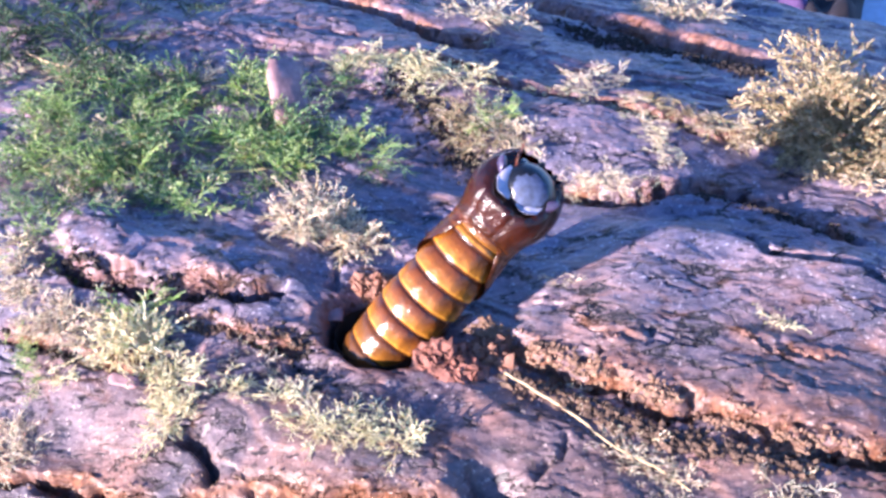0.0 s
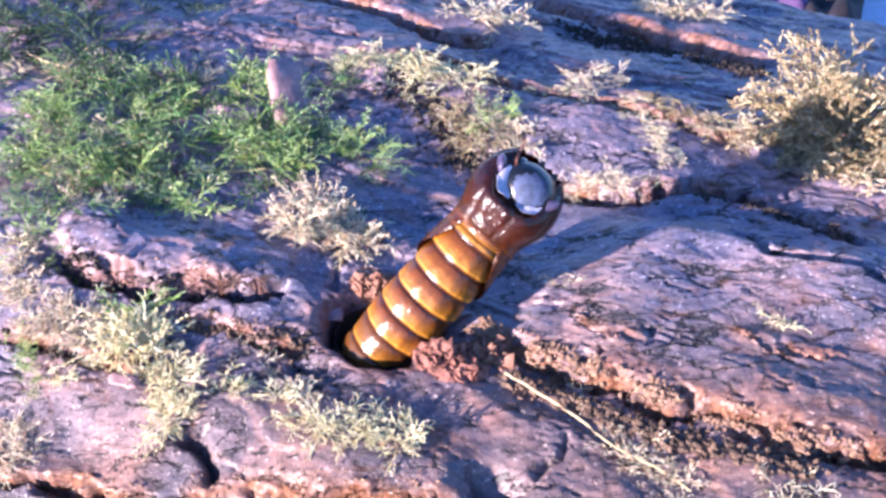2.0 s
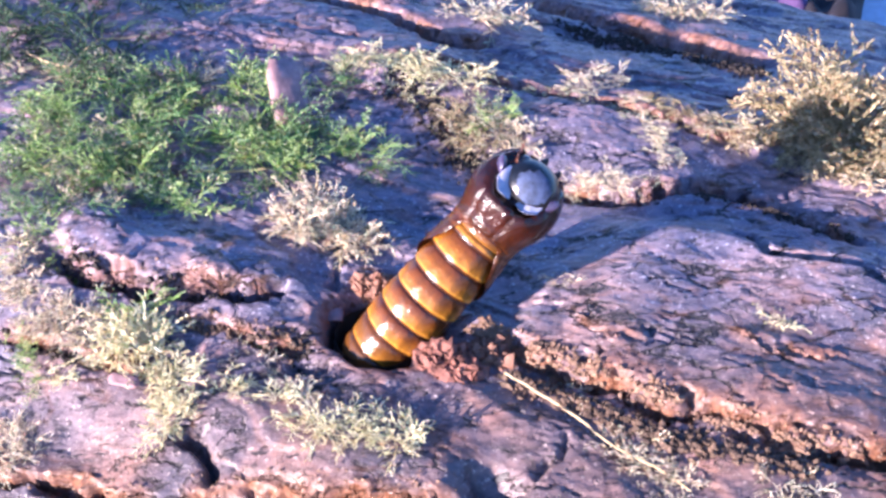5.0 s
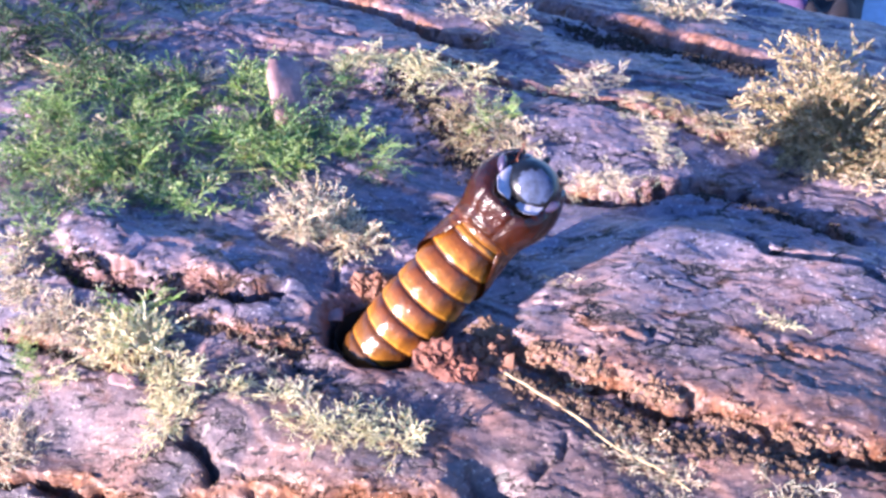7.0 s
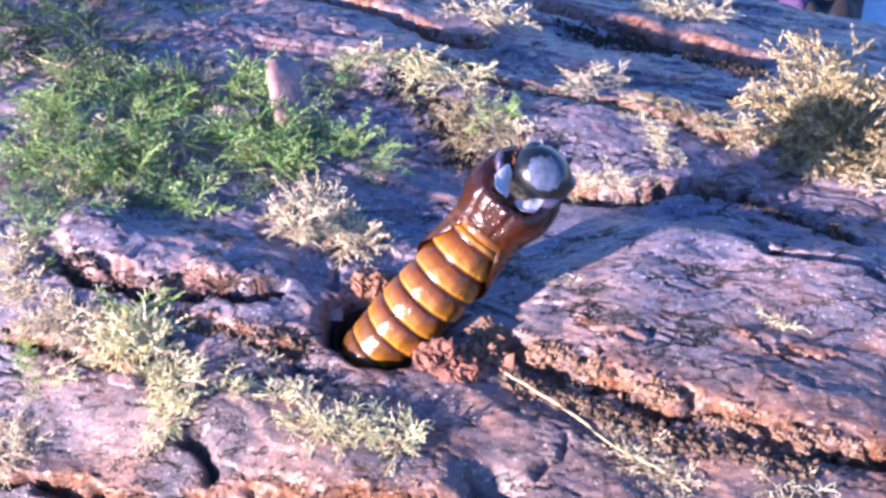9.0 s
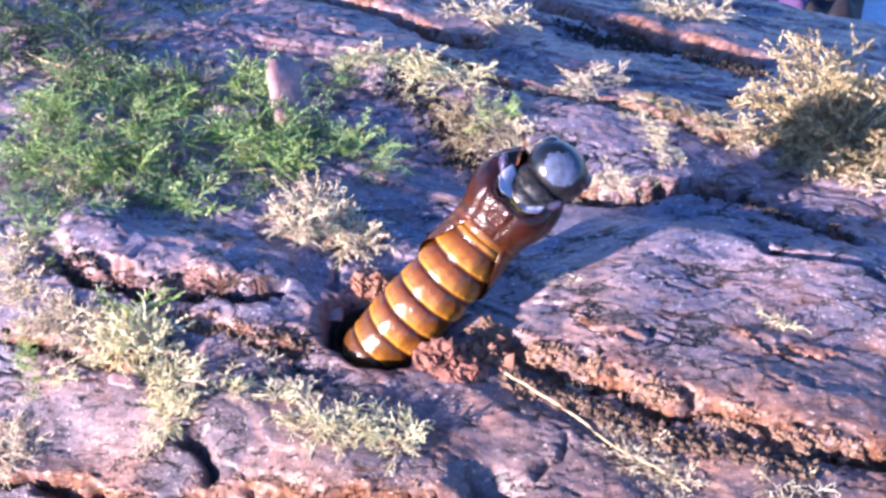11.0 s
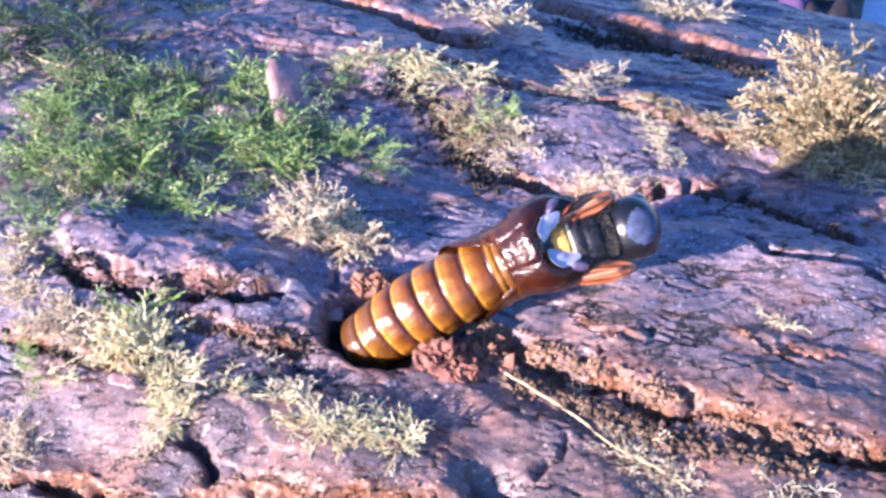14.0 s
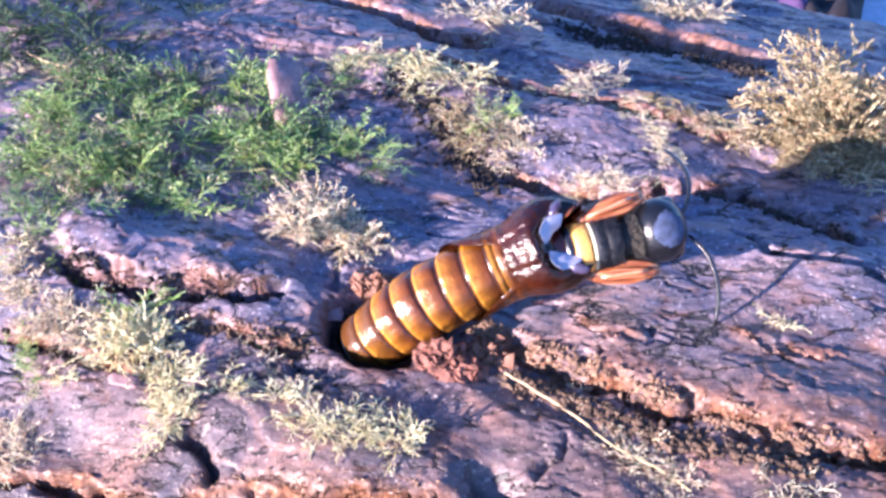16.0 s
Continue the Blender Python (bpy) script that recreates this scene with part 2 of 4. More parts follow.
def fbm(x, y, seed, octaves=4, gain=0.5):
    total, amp = 0, 1.0
    for k in range(octaves):
        total = total + amp * smooth_noise(x * 2 ** k + 17.3 * k, y * 2 ** k - 9.1 * k, seed + k)
        amp *= gain
    return total


def sheet():
    """The lines of the bark's grid: fine where the bark is near, coarse round the back."""
    us = np.concatenate([np.linspace(-420, -76, 24), np.arange(-74, 46, 0.25), np.linspace(48, 400, 24)])
    half = math.pi * RAD
    vs = np.concatenate([np.linspace(-half, -46, 60)[:-1], np.arange(-46, -38, 0.4), np.arange(-38, 34, 0.185),
                         np.arange(34, 112, 0.34), np.linspace(112.5, half, 56)])
    return us, vs


US, VS = sheet()
GU, GV = np.meshgrid(US, VS)
NEAR = np.clip(1 - np.maximum(np.abs(GU + 15) - 62, 0) / 40, 0, 1) * np.clip(1 - np.maximum(np.abs(GV - 35) - 80, 0) / 30, 0, 1)
# three broad plates are worn smoother than the rest
CALM = 0.8 * np.exp(-((GU - 22) / 20) ** 4 - ((GV - 4) / 11) ** 4) + 0.75 * np.exp(-((GU + 17) / 12) ** 4 - ((GV + 27) / 5) ** 4) + 0.75 * np.exp(-((GU - 8) / 10) ** 4 - ((GV + 20) / 6) ** 4)
HEIGHT = 1.1 * fbm(GU / 26, GV / 12, 3, 3) * (0.3 + 0.7 * NEAR)
warp = fbm(GU / 9, GV / 6, 21, 3)
layers = (fbm(GU / 17 + 0.25 * warp, GV / 7 + 0.3 * warp, 9, 3, 0.4) + 2) * 1.5
step = np.floor(layers) + 1 / (1 + np.exp(-((layers % 1) - 0.5) * 26))
HEIGHT += 0.34 * (step - 3) * (1 - CALM)
HEIGHT += (1 - 0.5 * CALM) * NEAR * (0.075 * fbm(GU / 5.5, GV / 2.2, 31, 4, 0.55) + 0.055 * fbm(GU / 0.8, GV / 0.6, 41, 3, 0.7))
rift = np.abs(fbm(GU / 7.5 + 0.2 * warp, GV / 1.9 + 0.25 * warp, 131, 3, 0.5))
HEIGHT -= (1 - 0.7 * CALM) * NEAR * 1.1 * np.clip(1 - rift / 0.055, 0, 1) ** 1.5 * np.clip(0.2 + 1.6 * fbm(GU / 9, GV / 5, 141, 2), 0, 1)
rift = np.abs(fbm(GU / 2.6, GV / 0.8, 151, 3, 0.5))
HEIGHT -= NEAR * 0.40 * np.clip(1 - rift / 0.07, 0, 1) * np.clip(0.1 + 1.5 * fbm(GU / 5, GV / 4, 161, 2), 0, 1)
LEAN = np.zeros_like(HEIGHT)
BROKEN = np.clip(1 - np.abs((layers % 1) - 0.5) * 9, 0, 1) * 0.35 * NEAR


def along(points):
    pts = np.array(points)
    order = np.argsort(pts[:, 0])
    pts = pts[order]
    f = np.interp(GU, pts[:, 0], pts[:, 1])
    lo, hi = pts[0, 0], pts[-1, 0]
    return f, lo, hi


def ledge(points, height, back=10.0, face=0.7, crack=0.0, crack_width=0.9, jag=0.5, rust=0.8, fade_len=2.5, rust_width=0.9, over=None):
    """A plate that ends in a broken edge: the bark behind the line stands higher, a crack runs under it."""
    global HEIGHT, BROKEN, LEAN
    height *= 0.5
    over = 0.9 * height if over is None else over
    f, lo, hi = along(points)
    jitter = jag * fbm(GU / 3.2, GV / 1.6 + height * 7, 51, 4, 0.55)
    d = GV - f - jitter
    fade = np.clip((GU - lo) / fade_len + 0.5, 0, 1) * np.clip((hi - GU) / fade_len + 0.5, 0, 1)
    fade = fade * fade * (3 - 2 * fade)
    up = 1 / (1 + np.exp(-np.clip(d / face * 3, -30, 30)))
    HEIGHT += fade * height * up * np.exp(-np.maximum(d, 0) / back)
    edge = fade * np.exp(-(d / 0.8) ** 2)
    LEAN += 0.35 * edge * fbm(GU / 1.0, GV / 0.35, 57, 4, 0.65)
    HEIGHT += 0.26 * edge * fbm(GU / 0.9, GV / 0.4, 58, 3, 0.65)
    LEAN -= fade * over * up * np.exp(-np.maximum(d, 0) / 1.6)
    uneven = 0.65 + 0.5 * smooth_noise(GU / 4.0, GV / 4.0, 77)
    slot = 0.62 * crack_width
    HEIGHT -= fade * 2.0 * crack * uneven * np.exp(-((d + slot * 0.9) / slot) ** 4)
    BROKEN = np.maximum(BROKEN, fade * rust * np.exp(-((d - 0.1) / rust_width) ** 2) * np.clip(0.75 + 0.6 * fbm(GU / 2.5, GV / 1.2, 61, 3), 0, 1))


def fissure(points, width, depth, jag=0.4):
    """A crack along any line."""
    global HEIGHT
    best = np.full(GU.shape, 99.0)
    ju, jv = GU + jag * fbm(GU / 1.6, GV / 1.6, 71, 3), GV + jag * fbm(GU / 1.6, GV / 1.6, 72, 3)
    for (a, b), (c, d) in zip(points[:-1], points[1:]):
        k = np.clip(((ju - a) * (c - a) + (jv - b) * (d - b)) / ((c - a) ** 2 + (d - b) ** 2 + 1e-9), 0, 1)
        best = np.minimum(best, np.hypot(ju - a - k * (c - a), jv - b - k * (d - b)))
    HEIGHT -= depth * np.exp(-(best / width) ** 2)


def dome(u, v, ru, rv, height, rough=0.3):
    """A swelling, or with a negative height a hollow."""
    global HEIGHT
    r2 = ((GU - u) / ru) ** 2 + ((GV - v) / rv) ** 2
    HEIGHT += height * np.exp(-r2) * (1 + rough * fbm(GU / 2.0, GV / 1.4, 91, 3))


# plates and cracks, from the far side to the near one
ledge([(-43.9, 37.5), (-35.5, 40.4), (-29.0, 41.1), (-21.9, 38.8), (-16.8, 36.9), (-11.9, 38.3)], 1.4, 9, crack=2.0, crack_width=1.8, rust_width=1.0)
ledge([(-13.9, 58.1), (-5.8, 56.5), (1.9, 54.5), (8.9, 53.7), (16.5, 51.9)], 1.7, 9, crack=3.0, crack_width=2.4, rust_width=1.2)
ledge([(-23.7, 24.8), (-14.7, 28.1), (-5.8, 28.4), (1.0, 28.5), (8.4, 27.7), (13.7, 27.3), (19.2, 27.4)], 0.9, 8, crack=1.5, crack_width=1.3, jag=0.8)
ledge([(-0.1, 14.8), (5.8, 14.0), (12.0, 14.9), (16.8, 18.2), (21.8, 19.0), (25.9, 18.6), (31.3, 16.2)], 0.6, 24, crack=3.2, crack_width=1.3, jag=0.7)
fissure([(22.3, 11.0), (24.4, 9.9), (25.4, 8.4), (27.6, 8.6), (30.1, 9.8), (32.9, 9.3), (35.8, 7.6)], 0.35, 2.0)
ledge([(-30.3, -13.2), (-26.1, -14.1), (-22.1, -14.0), (-18.4, -13.6), (-16.7, -12.1), (-12.0, -11.6), (-9.9, -9.8)], 1.7, 7, crack=2.6, crack_width=1.5, rust=0.6, rust_width=0.7)
ledge([(-15.5, -15.6), (-12.1, -15.0), (-8.5, -14.8), (-5.1, -14.1)], 1.3, 6, crack=1.1, crack_width=0.8, rust=0.6, rust_width=0.6)
ledge([(-29.5, -22.1), (-24.9, -21.3), (-19.2, -21.5), (-15.8, -20.8)], 1.2, 6, crack=1.4)
ledge([(9.4, -7.2), (12.0, -7.6), (16.2, -7.7), (20.8, -8.2), (25.0, -8.2), (29.1, -7.9), (33.2, -7.9), (38.8, -6.6)], 2.4, 8, face=0.8, crack=1.3, crack_width=1.4, rust_width=1.4, jag=0.9)
ledge([(8.3, -3.1), (10.1, -2.8), (12.4, -2.6)], 0.8, 4, jag=0.2, rust=0.6, rust_width=0.5)
ledge([(12.8, -3.5), (14.6, -4.5), (16.6, -4.9), (18.7, -4.4)], 0.8, 4, jag=0.2, rust=0.6, rust_width=0.5)
ledge([(24.9, -1.1), (27.1, -1.4), (29.6, -1.0), (33.2, 0.5)], 0.9, 5, jag=0.25, rust=0.7, rust_width=0.6)
ledge([(-23.6, -31.9), (-18.6, -31.4), (-14.7, -31.0), (-10.2, -30.0)], 1.1, 6, crack=1.6, rust_width=1.0)
ledge([(-7.2, -29.1), (-1.3, -26.7), (5.0, -24.5), (11.2, -22.6)], 0.8, 6, crack=1.0, rust_width=0.8)
fissure([(-9.4, -24.8), (-7.7, -25.2), (-6.7, -26.0), (-5.6, -27.3)], 0.45, 2.6)
fissure([(11.9, -20.0), (13.8, -20.8), (15.4, -19.4), (16.7, -16.7), (16.6, -15.0)], 0.25, 0.8)
fissure([(-3.0, -15.6), (-6.5, -17.4), (-8.8, -20.4), (-11.5, -21.9)], 0.5, 1.2)
fissure([(-6.3, -7.7), (-7.6, -3.4)], 0.4, 1.0)
dome(13.5, -21.2, 2.0, 2.0, -2.6)
dome(26.8, 7.8, 17, 4.6, 1.6, 0.06)
dome(14.1, 5.1, 9, 4.4, 0.7, 0.06)
dome(-15.1, -7.6, 15, 7.0, 0.7, 0.08)
dome(-20.6, 21.5, 24, 8.0, 0.5, 0.05)
HEIGHT += 0.06 * np.clip(GV - 13, 0, 17)
HEIGHT -= 0.008 * np.clip(-8 - GV, 0, 30) ** 2
dome(5.9, -6.7, 3.0, 1.8, 0.9)
dome(-9.9, -12.4, 5, 1.6, 0.5)
dome(1.0, -14.8, 4.0, 1.3, 0.35)
dome(13.6, -15.1, 8.0, 4.0, 0.7, 0.1)
# the hole from which the pupa works its way out
HOLE = (-0.7, -10.4)
BARK_AT_HOLE = float(HEIGHT[int(np.searchsorted(VS, HOLE[1])), int(np.searchsorted(US, HOLE[0]))])
r = np.hypot((GU - HOLE[0]) / 4.1, (GV - HOLE[1]) / 3.7) + 0.10 * fbm(GU / 2.2, GV / 2.2, 95, 3)
HEIGHT -= 13.0 / (1 + np.exp(np.minimum((r - 0.92) * 16, 60)))
BROKEN = np.maximum(BROKEN, 0.5 * np.exp(-((r - 1.15) / 0.25) ** 2))


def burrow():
    """A chewed lining added to the hole, near-black to stand for the shade inside."""
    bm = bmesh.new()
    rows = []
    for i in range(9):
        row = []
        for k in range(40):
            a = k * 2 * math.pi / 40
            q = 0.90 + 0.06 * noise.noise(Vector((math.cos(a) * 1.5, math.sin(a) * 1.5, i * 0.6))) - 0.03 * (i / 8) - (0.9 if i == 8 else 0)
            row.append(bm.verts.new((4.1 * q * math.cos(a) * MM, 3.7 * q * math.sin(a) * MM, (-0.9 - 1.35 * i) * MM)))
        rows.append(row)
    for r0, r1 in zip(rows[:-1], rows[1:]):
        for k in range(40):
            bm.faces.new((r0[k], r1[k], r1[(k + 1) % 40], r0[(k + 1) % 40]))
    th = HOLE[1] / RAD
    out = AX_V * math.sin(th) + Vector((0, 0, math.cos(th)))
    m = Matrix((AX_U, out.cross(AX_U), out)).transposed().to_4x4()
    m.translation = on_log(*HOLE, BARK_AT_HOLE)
    part("burrow", bm, SHADE_HUMUS, LOG, "added near-black lining standing in for shade in the hole", m)


def surface_height(u, v):
    i, j = int(np.searchsorted(US, u)), int(np.searchsorted(VS, v))
    return float(HEIGHT[min(j, len(VS) - 1), min(i, len(US) - 1)])


def surface_lean(u, v):
    i, j = int(np.searchsorted(US, u)), int(np.searchsorted(VS, v))
    return float(LEAN[min(j, len(VS) - 1), min(i, len(US) - 1)])


def on_log(u, v, h=0.0):
    """The world point over (u, v), h above the log's mean round."""
    th = v / RAD
    return (AX_U * u + AX_V * ((RAD + h) * math.sin(th)) + Vector((0, 0, (RAD + h) * math.cos(th) - RAD))) * MM


def log_pose(u, v, h=0.0, spin=0.0):
    """A pose on the bark: x along the log, z out of it."""
    th = v / RAD
    out = AX_V * math.sin(th) + Vector((0, 0, math.cos(th)))
    m = Matrix((AX_U, out.cross(AX_U), out)).transposed().to_4x4()
    m.translation = on_log(u, v + surface_lean(u, v), surface_height(u, v) + h)
    return m @ pose(0, 0, 0, 0, 0, spin)


def mesh_from(name, verts, faces, material, smooth=True):
    """verts (n,3) in metres, faces (m,3 or 4) as arrays."""
    me = bpy.data.meshes.new(name)
    k = faces.shape[1]
    me.vertices.add(len(verts))
    me.vertices.foreach_set("co", np.asarray(verts, np.float32).ravel())
    me.loops.add(faces.size)
    me.loops.foreach_set("vertex_index", np.asarray(faces, np.int32).ravel())
    me.polygons.add(len(faces))
    me.polygons.foreach_set("loop_start", np.arange(0, faces.size, k, dtype=np.int32))
    me.polygons.foreach_set("use_smooth", np.full(len(faces), smooth))
    me.update(calc_edges=True)
    me.materials.append(material)
    return me


def thing(name, label, category, group="", kind="", m=Matrix()):
    ob = tagged(new(name), label, category, group, kind)
    ob.empty_display_size = 0.002
    ob.matrix_basis = m
    return ob


def part_mesh(name, me, parent, label="", m=None):
    ob = new(name, me)
    ob.parent = parent
    if m is not None:
        ob.matrix_basis = m
    if label:
        tagged(ob, label)
    return ob


def part(name, bm, material, parent, label="", m=None, smooth=True):
    me = bpy.data.meshes.new(name)
    bm.to_mesh(me)
    bm.free()
    me.materials.append(material)
    me.polygons.foreach_set("use_smooth", [smooth] * len(me.polygons))
    return part_mesh(name, me, parent, label, m)


def build_log():
    th = (GV + LEAN) / RAD
    rr = RAD + HEIGHT
    x = AX_U.x * GU + AX_V.x * rr * np.sin(th)
    y = AX_U.y * GU + AX_V.y * rr * np.sin(th)
    z = rr * np.cos(th) - RAD
    verts = np.stack([x, y, z], -1).reshape(-1, 3) * MM
    nu, nv = len(US), len(VS)
    i = np.arange(nu * nv).reshape(nv, nu)
    quads = np.stack([i[:-1, :-1], i[:-1, 1:], i[1:, 1:], i[1:, :-1]], -1).reshape(-1, 4)
    me = mesh_from("bark", verts, quads, BARK)
    at = me.attributes.new("broken", "FLOAT", "POINT")
    at.data.foreach_set("value", np.clip(BROKEN, 0, 1).astype(np.float32).ravel())
    log = thing("fallen_log", "old fallen log with cracked purplish-brown flaking bark", "log")
    part_mesh("bark", me, log)
    for u in (-420, 400):
        bm = bmesh.new()
        bmesh.ops.create_circle(bm, cap_ends=True, radius=(RAD - 1.0) * MM, segments=96)
        m = Matrix((AX_V, Vector((0, 0, 1)), AX_U)).transposed().to_4x4()
        m.translation = (AX_U * u + Vector((0, 0, -RAD))) * MM
        part("cut_end", bm, WOOD, log, "pale sawn end of the log", m, smooth=False)
    return log


LOG = build_log()
burrow()


def build_ground():
    n = 60
    g = np.linspace(-1, 1, n)
    g = np.sign(g) * np.abs(g) ** 3 * 60
    gx, gy = np.meshgrid(g, g)
    gz = -0.458 + 0.004 * fbm(gx * 9, gy * 9, 5, 2)
    i = np.arange(n * n).reshape(n, n)
    me = mesh_from("ground", np.stack([gx, gy, gz], -1).reshape(-1, 3),
                   np.stack([i[:-1, :-1], i[:-1, 1:], i[1:, 1:], i[1:, :-1]], -1).reshape(-1, 4), SOIL)
    tagged(new("ground", me), "pale blue-grey gravel ground beyond the log", "ground", kind="structure")


build_ground()


def far_cloth(x, y, sx, sy, high, material, name, label):
    n = 24
    g = np.linspace(-1, 1, n)
    gx, gy = np.meshgrid(g, g)
    fall = np.clip(1 - np.maximum(np.abs(gx), np.abs(gy)) ** 4, 0, 1)
    gz = high * fall * (0.7 + 0.3 * fbm(gx * 3 + x, gy * 3 + y, 7, 3))
    i = np.arange(n * n).reshape(n, n)
    me = mesh_from(name, np.stack([gx * sx, gy * sy, gz], -1).reshape(-1, 3), np.stack([i[:-1, :-1], i[:-1, 1:], i[1:, 1:], i[1:, :-1]], -1).reshape(-1, 4), material)
    ob = tagged(new(name, me), label, "cloth")
    ob.matrix_basis = pose(x, y, -0.46, 0, 0, -20)


far_cloth(0.301, 0.963, 0.055, 0.07, 0.03, plain("purple_cloth", (0.12, 0.065, 0.17), 0.8, 0.3, 0.05), "purple_cloth", "crumpled purple cloth on the ground beyond the log")
far_cloth(0.351, 0.952, 0.04, 0.08, 0.03, plain("black_cloth", (0.012, 0.010, 0.016), 0.8, 0.3, 0.05), "black_cloth", "crumpled black cloth on the ground beyond the log")


# ---- moss ----
def frond(rng, length, pairs, reach, curl, leaf, width, stem=0.055, flare=1.0):
    """One moss shoot growing up z: a bent stem, side branches and small pointed leaves. Returns vertices and triangles."""
    verts, tris = [], []

    def curve(p, d, side, size, bend, r, leafy):
        n = max(3, int(size / 0.31))
        stepl = size / n
        ring = None
        for k in range(n + 1):
            t = k / n
            d = (d + side * bend * stepl + Vector((rng.gauss(0, .1), rng.gauss(0, .1), rng.gauss(0, .1)))).normalized()
            s = d.orthogonal().normalized()
            q = d.cross(s)
            rad = r * (1 - 0.75 * t)
            base = len(verts)
            for a in range(3):
                ang = a * 2.094
                verts.append(p + s * (rad * math.cos(ang)) + q * (rad * math.sin(ang)))
            if ring is not None:
                for a in range(3):
                    b = (a + 1) % 3
                    tris.append((ring + a, ring + b, base + b))
                    tris.append((ring + a, base + b, base + a))
            ring = base
            if t > leafy:
                for _ in range(4):
                    ang = rng.uniform(0, 6.283)
                    w = s * math.cos(ang) + q * math.sin(ang)
                    lift = rng.uniform(0.35, 0.9) * flare
                    ld = (d + w * lift).normalized()
                    lw = ld.cross(w).normalized() * width * rng.uniform(0.7, 1.2)
                    ll = leaf * rng.uniform(0.6, 1.2) * (1 - 0.35 * t)
                    i = len(verts)
                    verts.extend([p, p + ld * ll * 0.4 + lw, p + ld * ll - w * 0.1 * ll, p + ld * ll * 0.4 - lw])
                    tris.append((i, i + 1, i + 2))
                    tris.append((i, i + 2, i + 3))
            yield_points.append((p.copy(), d.copy(), t))
            p = p + d * stepl
        return

    yield_points = []
    side = Vector((rng.uniform(0.3, 1), rng.uniform(-0.5, 0.5), -0.1))
    curve(Vector((0, 0, 0)), Vector((0.1, 0, 1)), side, length, curl, stem, 0.25)
    spine = list(yield_points)
    for k in range(pairs):
        p, d, t = spine[min(len(spine) - 1, int(len(spine) * (0.18 + 0.75 * k / max(1, pairs))))]
        sgn = 1 if k % 2 else -1
        lateral = (Vector((0, sgn, 0)) + Vector((rng.uniform(-.5, .5), 0, rng.uniform(-.2, .4)))).normalized()
        curve(p, (d * 0.8 + lateral).normalized(), d + Vector((0, 0, rng.uniform(-.6, .6))), reach * (1 - 0.6 * t) * rng.uniform(0.7, 1.2),
              curl * rng.uniform(-1, 1.5), stem * 0.7, 0.0)
    return np.array([tuple(v) for v in verts]), np.array(tris)


RNG = random.Random(11)
FEATHER = [frond(RNG, RNG.uniform(4.5, 6.5), 12, 2.0, 0.20, 0.50, 0.05, 0.06, 0.75) for _ in range(8)]
WISPY = [frond(RNG, RNG.uniform(3.2, 5.0), 6, 1.7, 0.5, 0.50, 0.05, 0.055, 0.85) for _ in range(8)]
BUSHY = [frond(RNG, RNG.uniform(5.5, 8.5), 13, 2.2, RNG.uniform(0.2, 0.7), 0.54, 0.06, 0.045, 0.95) for _ in range(9)]
STOUT = [frond(RNG, RNG.uniform(2.6, 4.0), 6, 1.5, RNG.uniform(0.4, 0.9), 0.52, 0.06, 0.075, 0.8) for _ in range(10)]
CURLED = [frond(RNG, RNG.uniform(2.6, 4.2), 5, 1.5, 0.85, 0.50, 0.05, 0.055, 0.85) for _ in range(8)]


def sprigs(ob, vs, fs, material, per=7):
    """Joins the shoots of a tuft by sevens into sprigs under it."""
    for k in range(0, len(vs), per):
        base, ff = 0, []
        for v, f in zip(vs[k:k + per], fs[k:k + per]):
            ff.append(f + base)
            base += len(v)
        part_mesh("sprig", mesh_from("sprig", np.concatenate(vs[k:k + per]), np.concatenate(ff), material, smooth=False), ob)


def clump(u, v, ru, rv, count, size, shoots, material, label, lean=0.7, spread=0.5, name="moss_tuft", sink=0.3, tall=1.0):
    """A tuft of moss rooted in an oval of bark."""
    rng = random.Random(int(u * 71 + v * 913 + count))
    vs, fs = [], []
    root = log_pose(u, v)
    inv = root.inverted()
    for _ in range(count):
        a, q = rng.uniform(0, 6.283), math.sqrt(rng.random())
        du, dv = ru * q * math.cos(a), rv * q * math.sin(a)
        sv, sf = rng.choice(shoots)
        k = size * rng.uniform(0.55, 1.3)
        heading = math.degrees(math.atan2(dv, du))
        m = inv @ log_pose(u + du, v + dv, -sink) @ pose(0, 0, 0, 0, 0, heading + rng.gauss(0, 95)) @ pose(
            0, 0, 0, 0, math.degrees(lean) * (spread + (1 - spread) * q) * rng.uniform(0.3, 1.3), 0) @ pose(0, 0, 0, 0, 0, rng.uniform(-60, 60))
        vs.append((sv * k * np.array([1, 1, tall])) @ np.array(m.to_3x3()).T * MM + np.array(m.translation))
        fs.append(sf)
    ob = thing(name, label, "moss", "moss tufts on the log", m=root)
    sprigs(ob, vs, fs, material)
    return ob


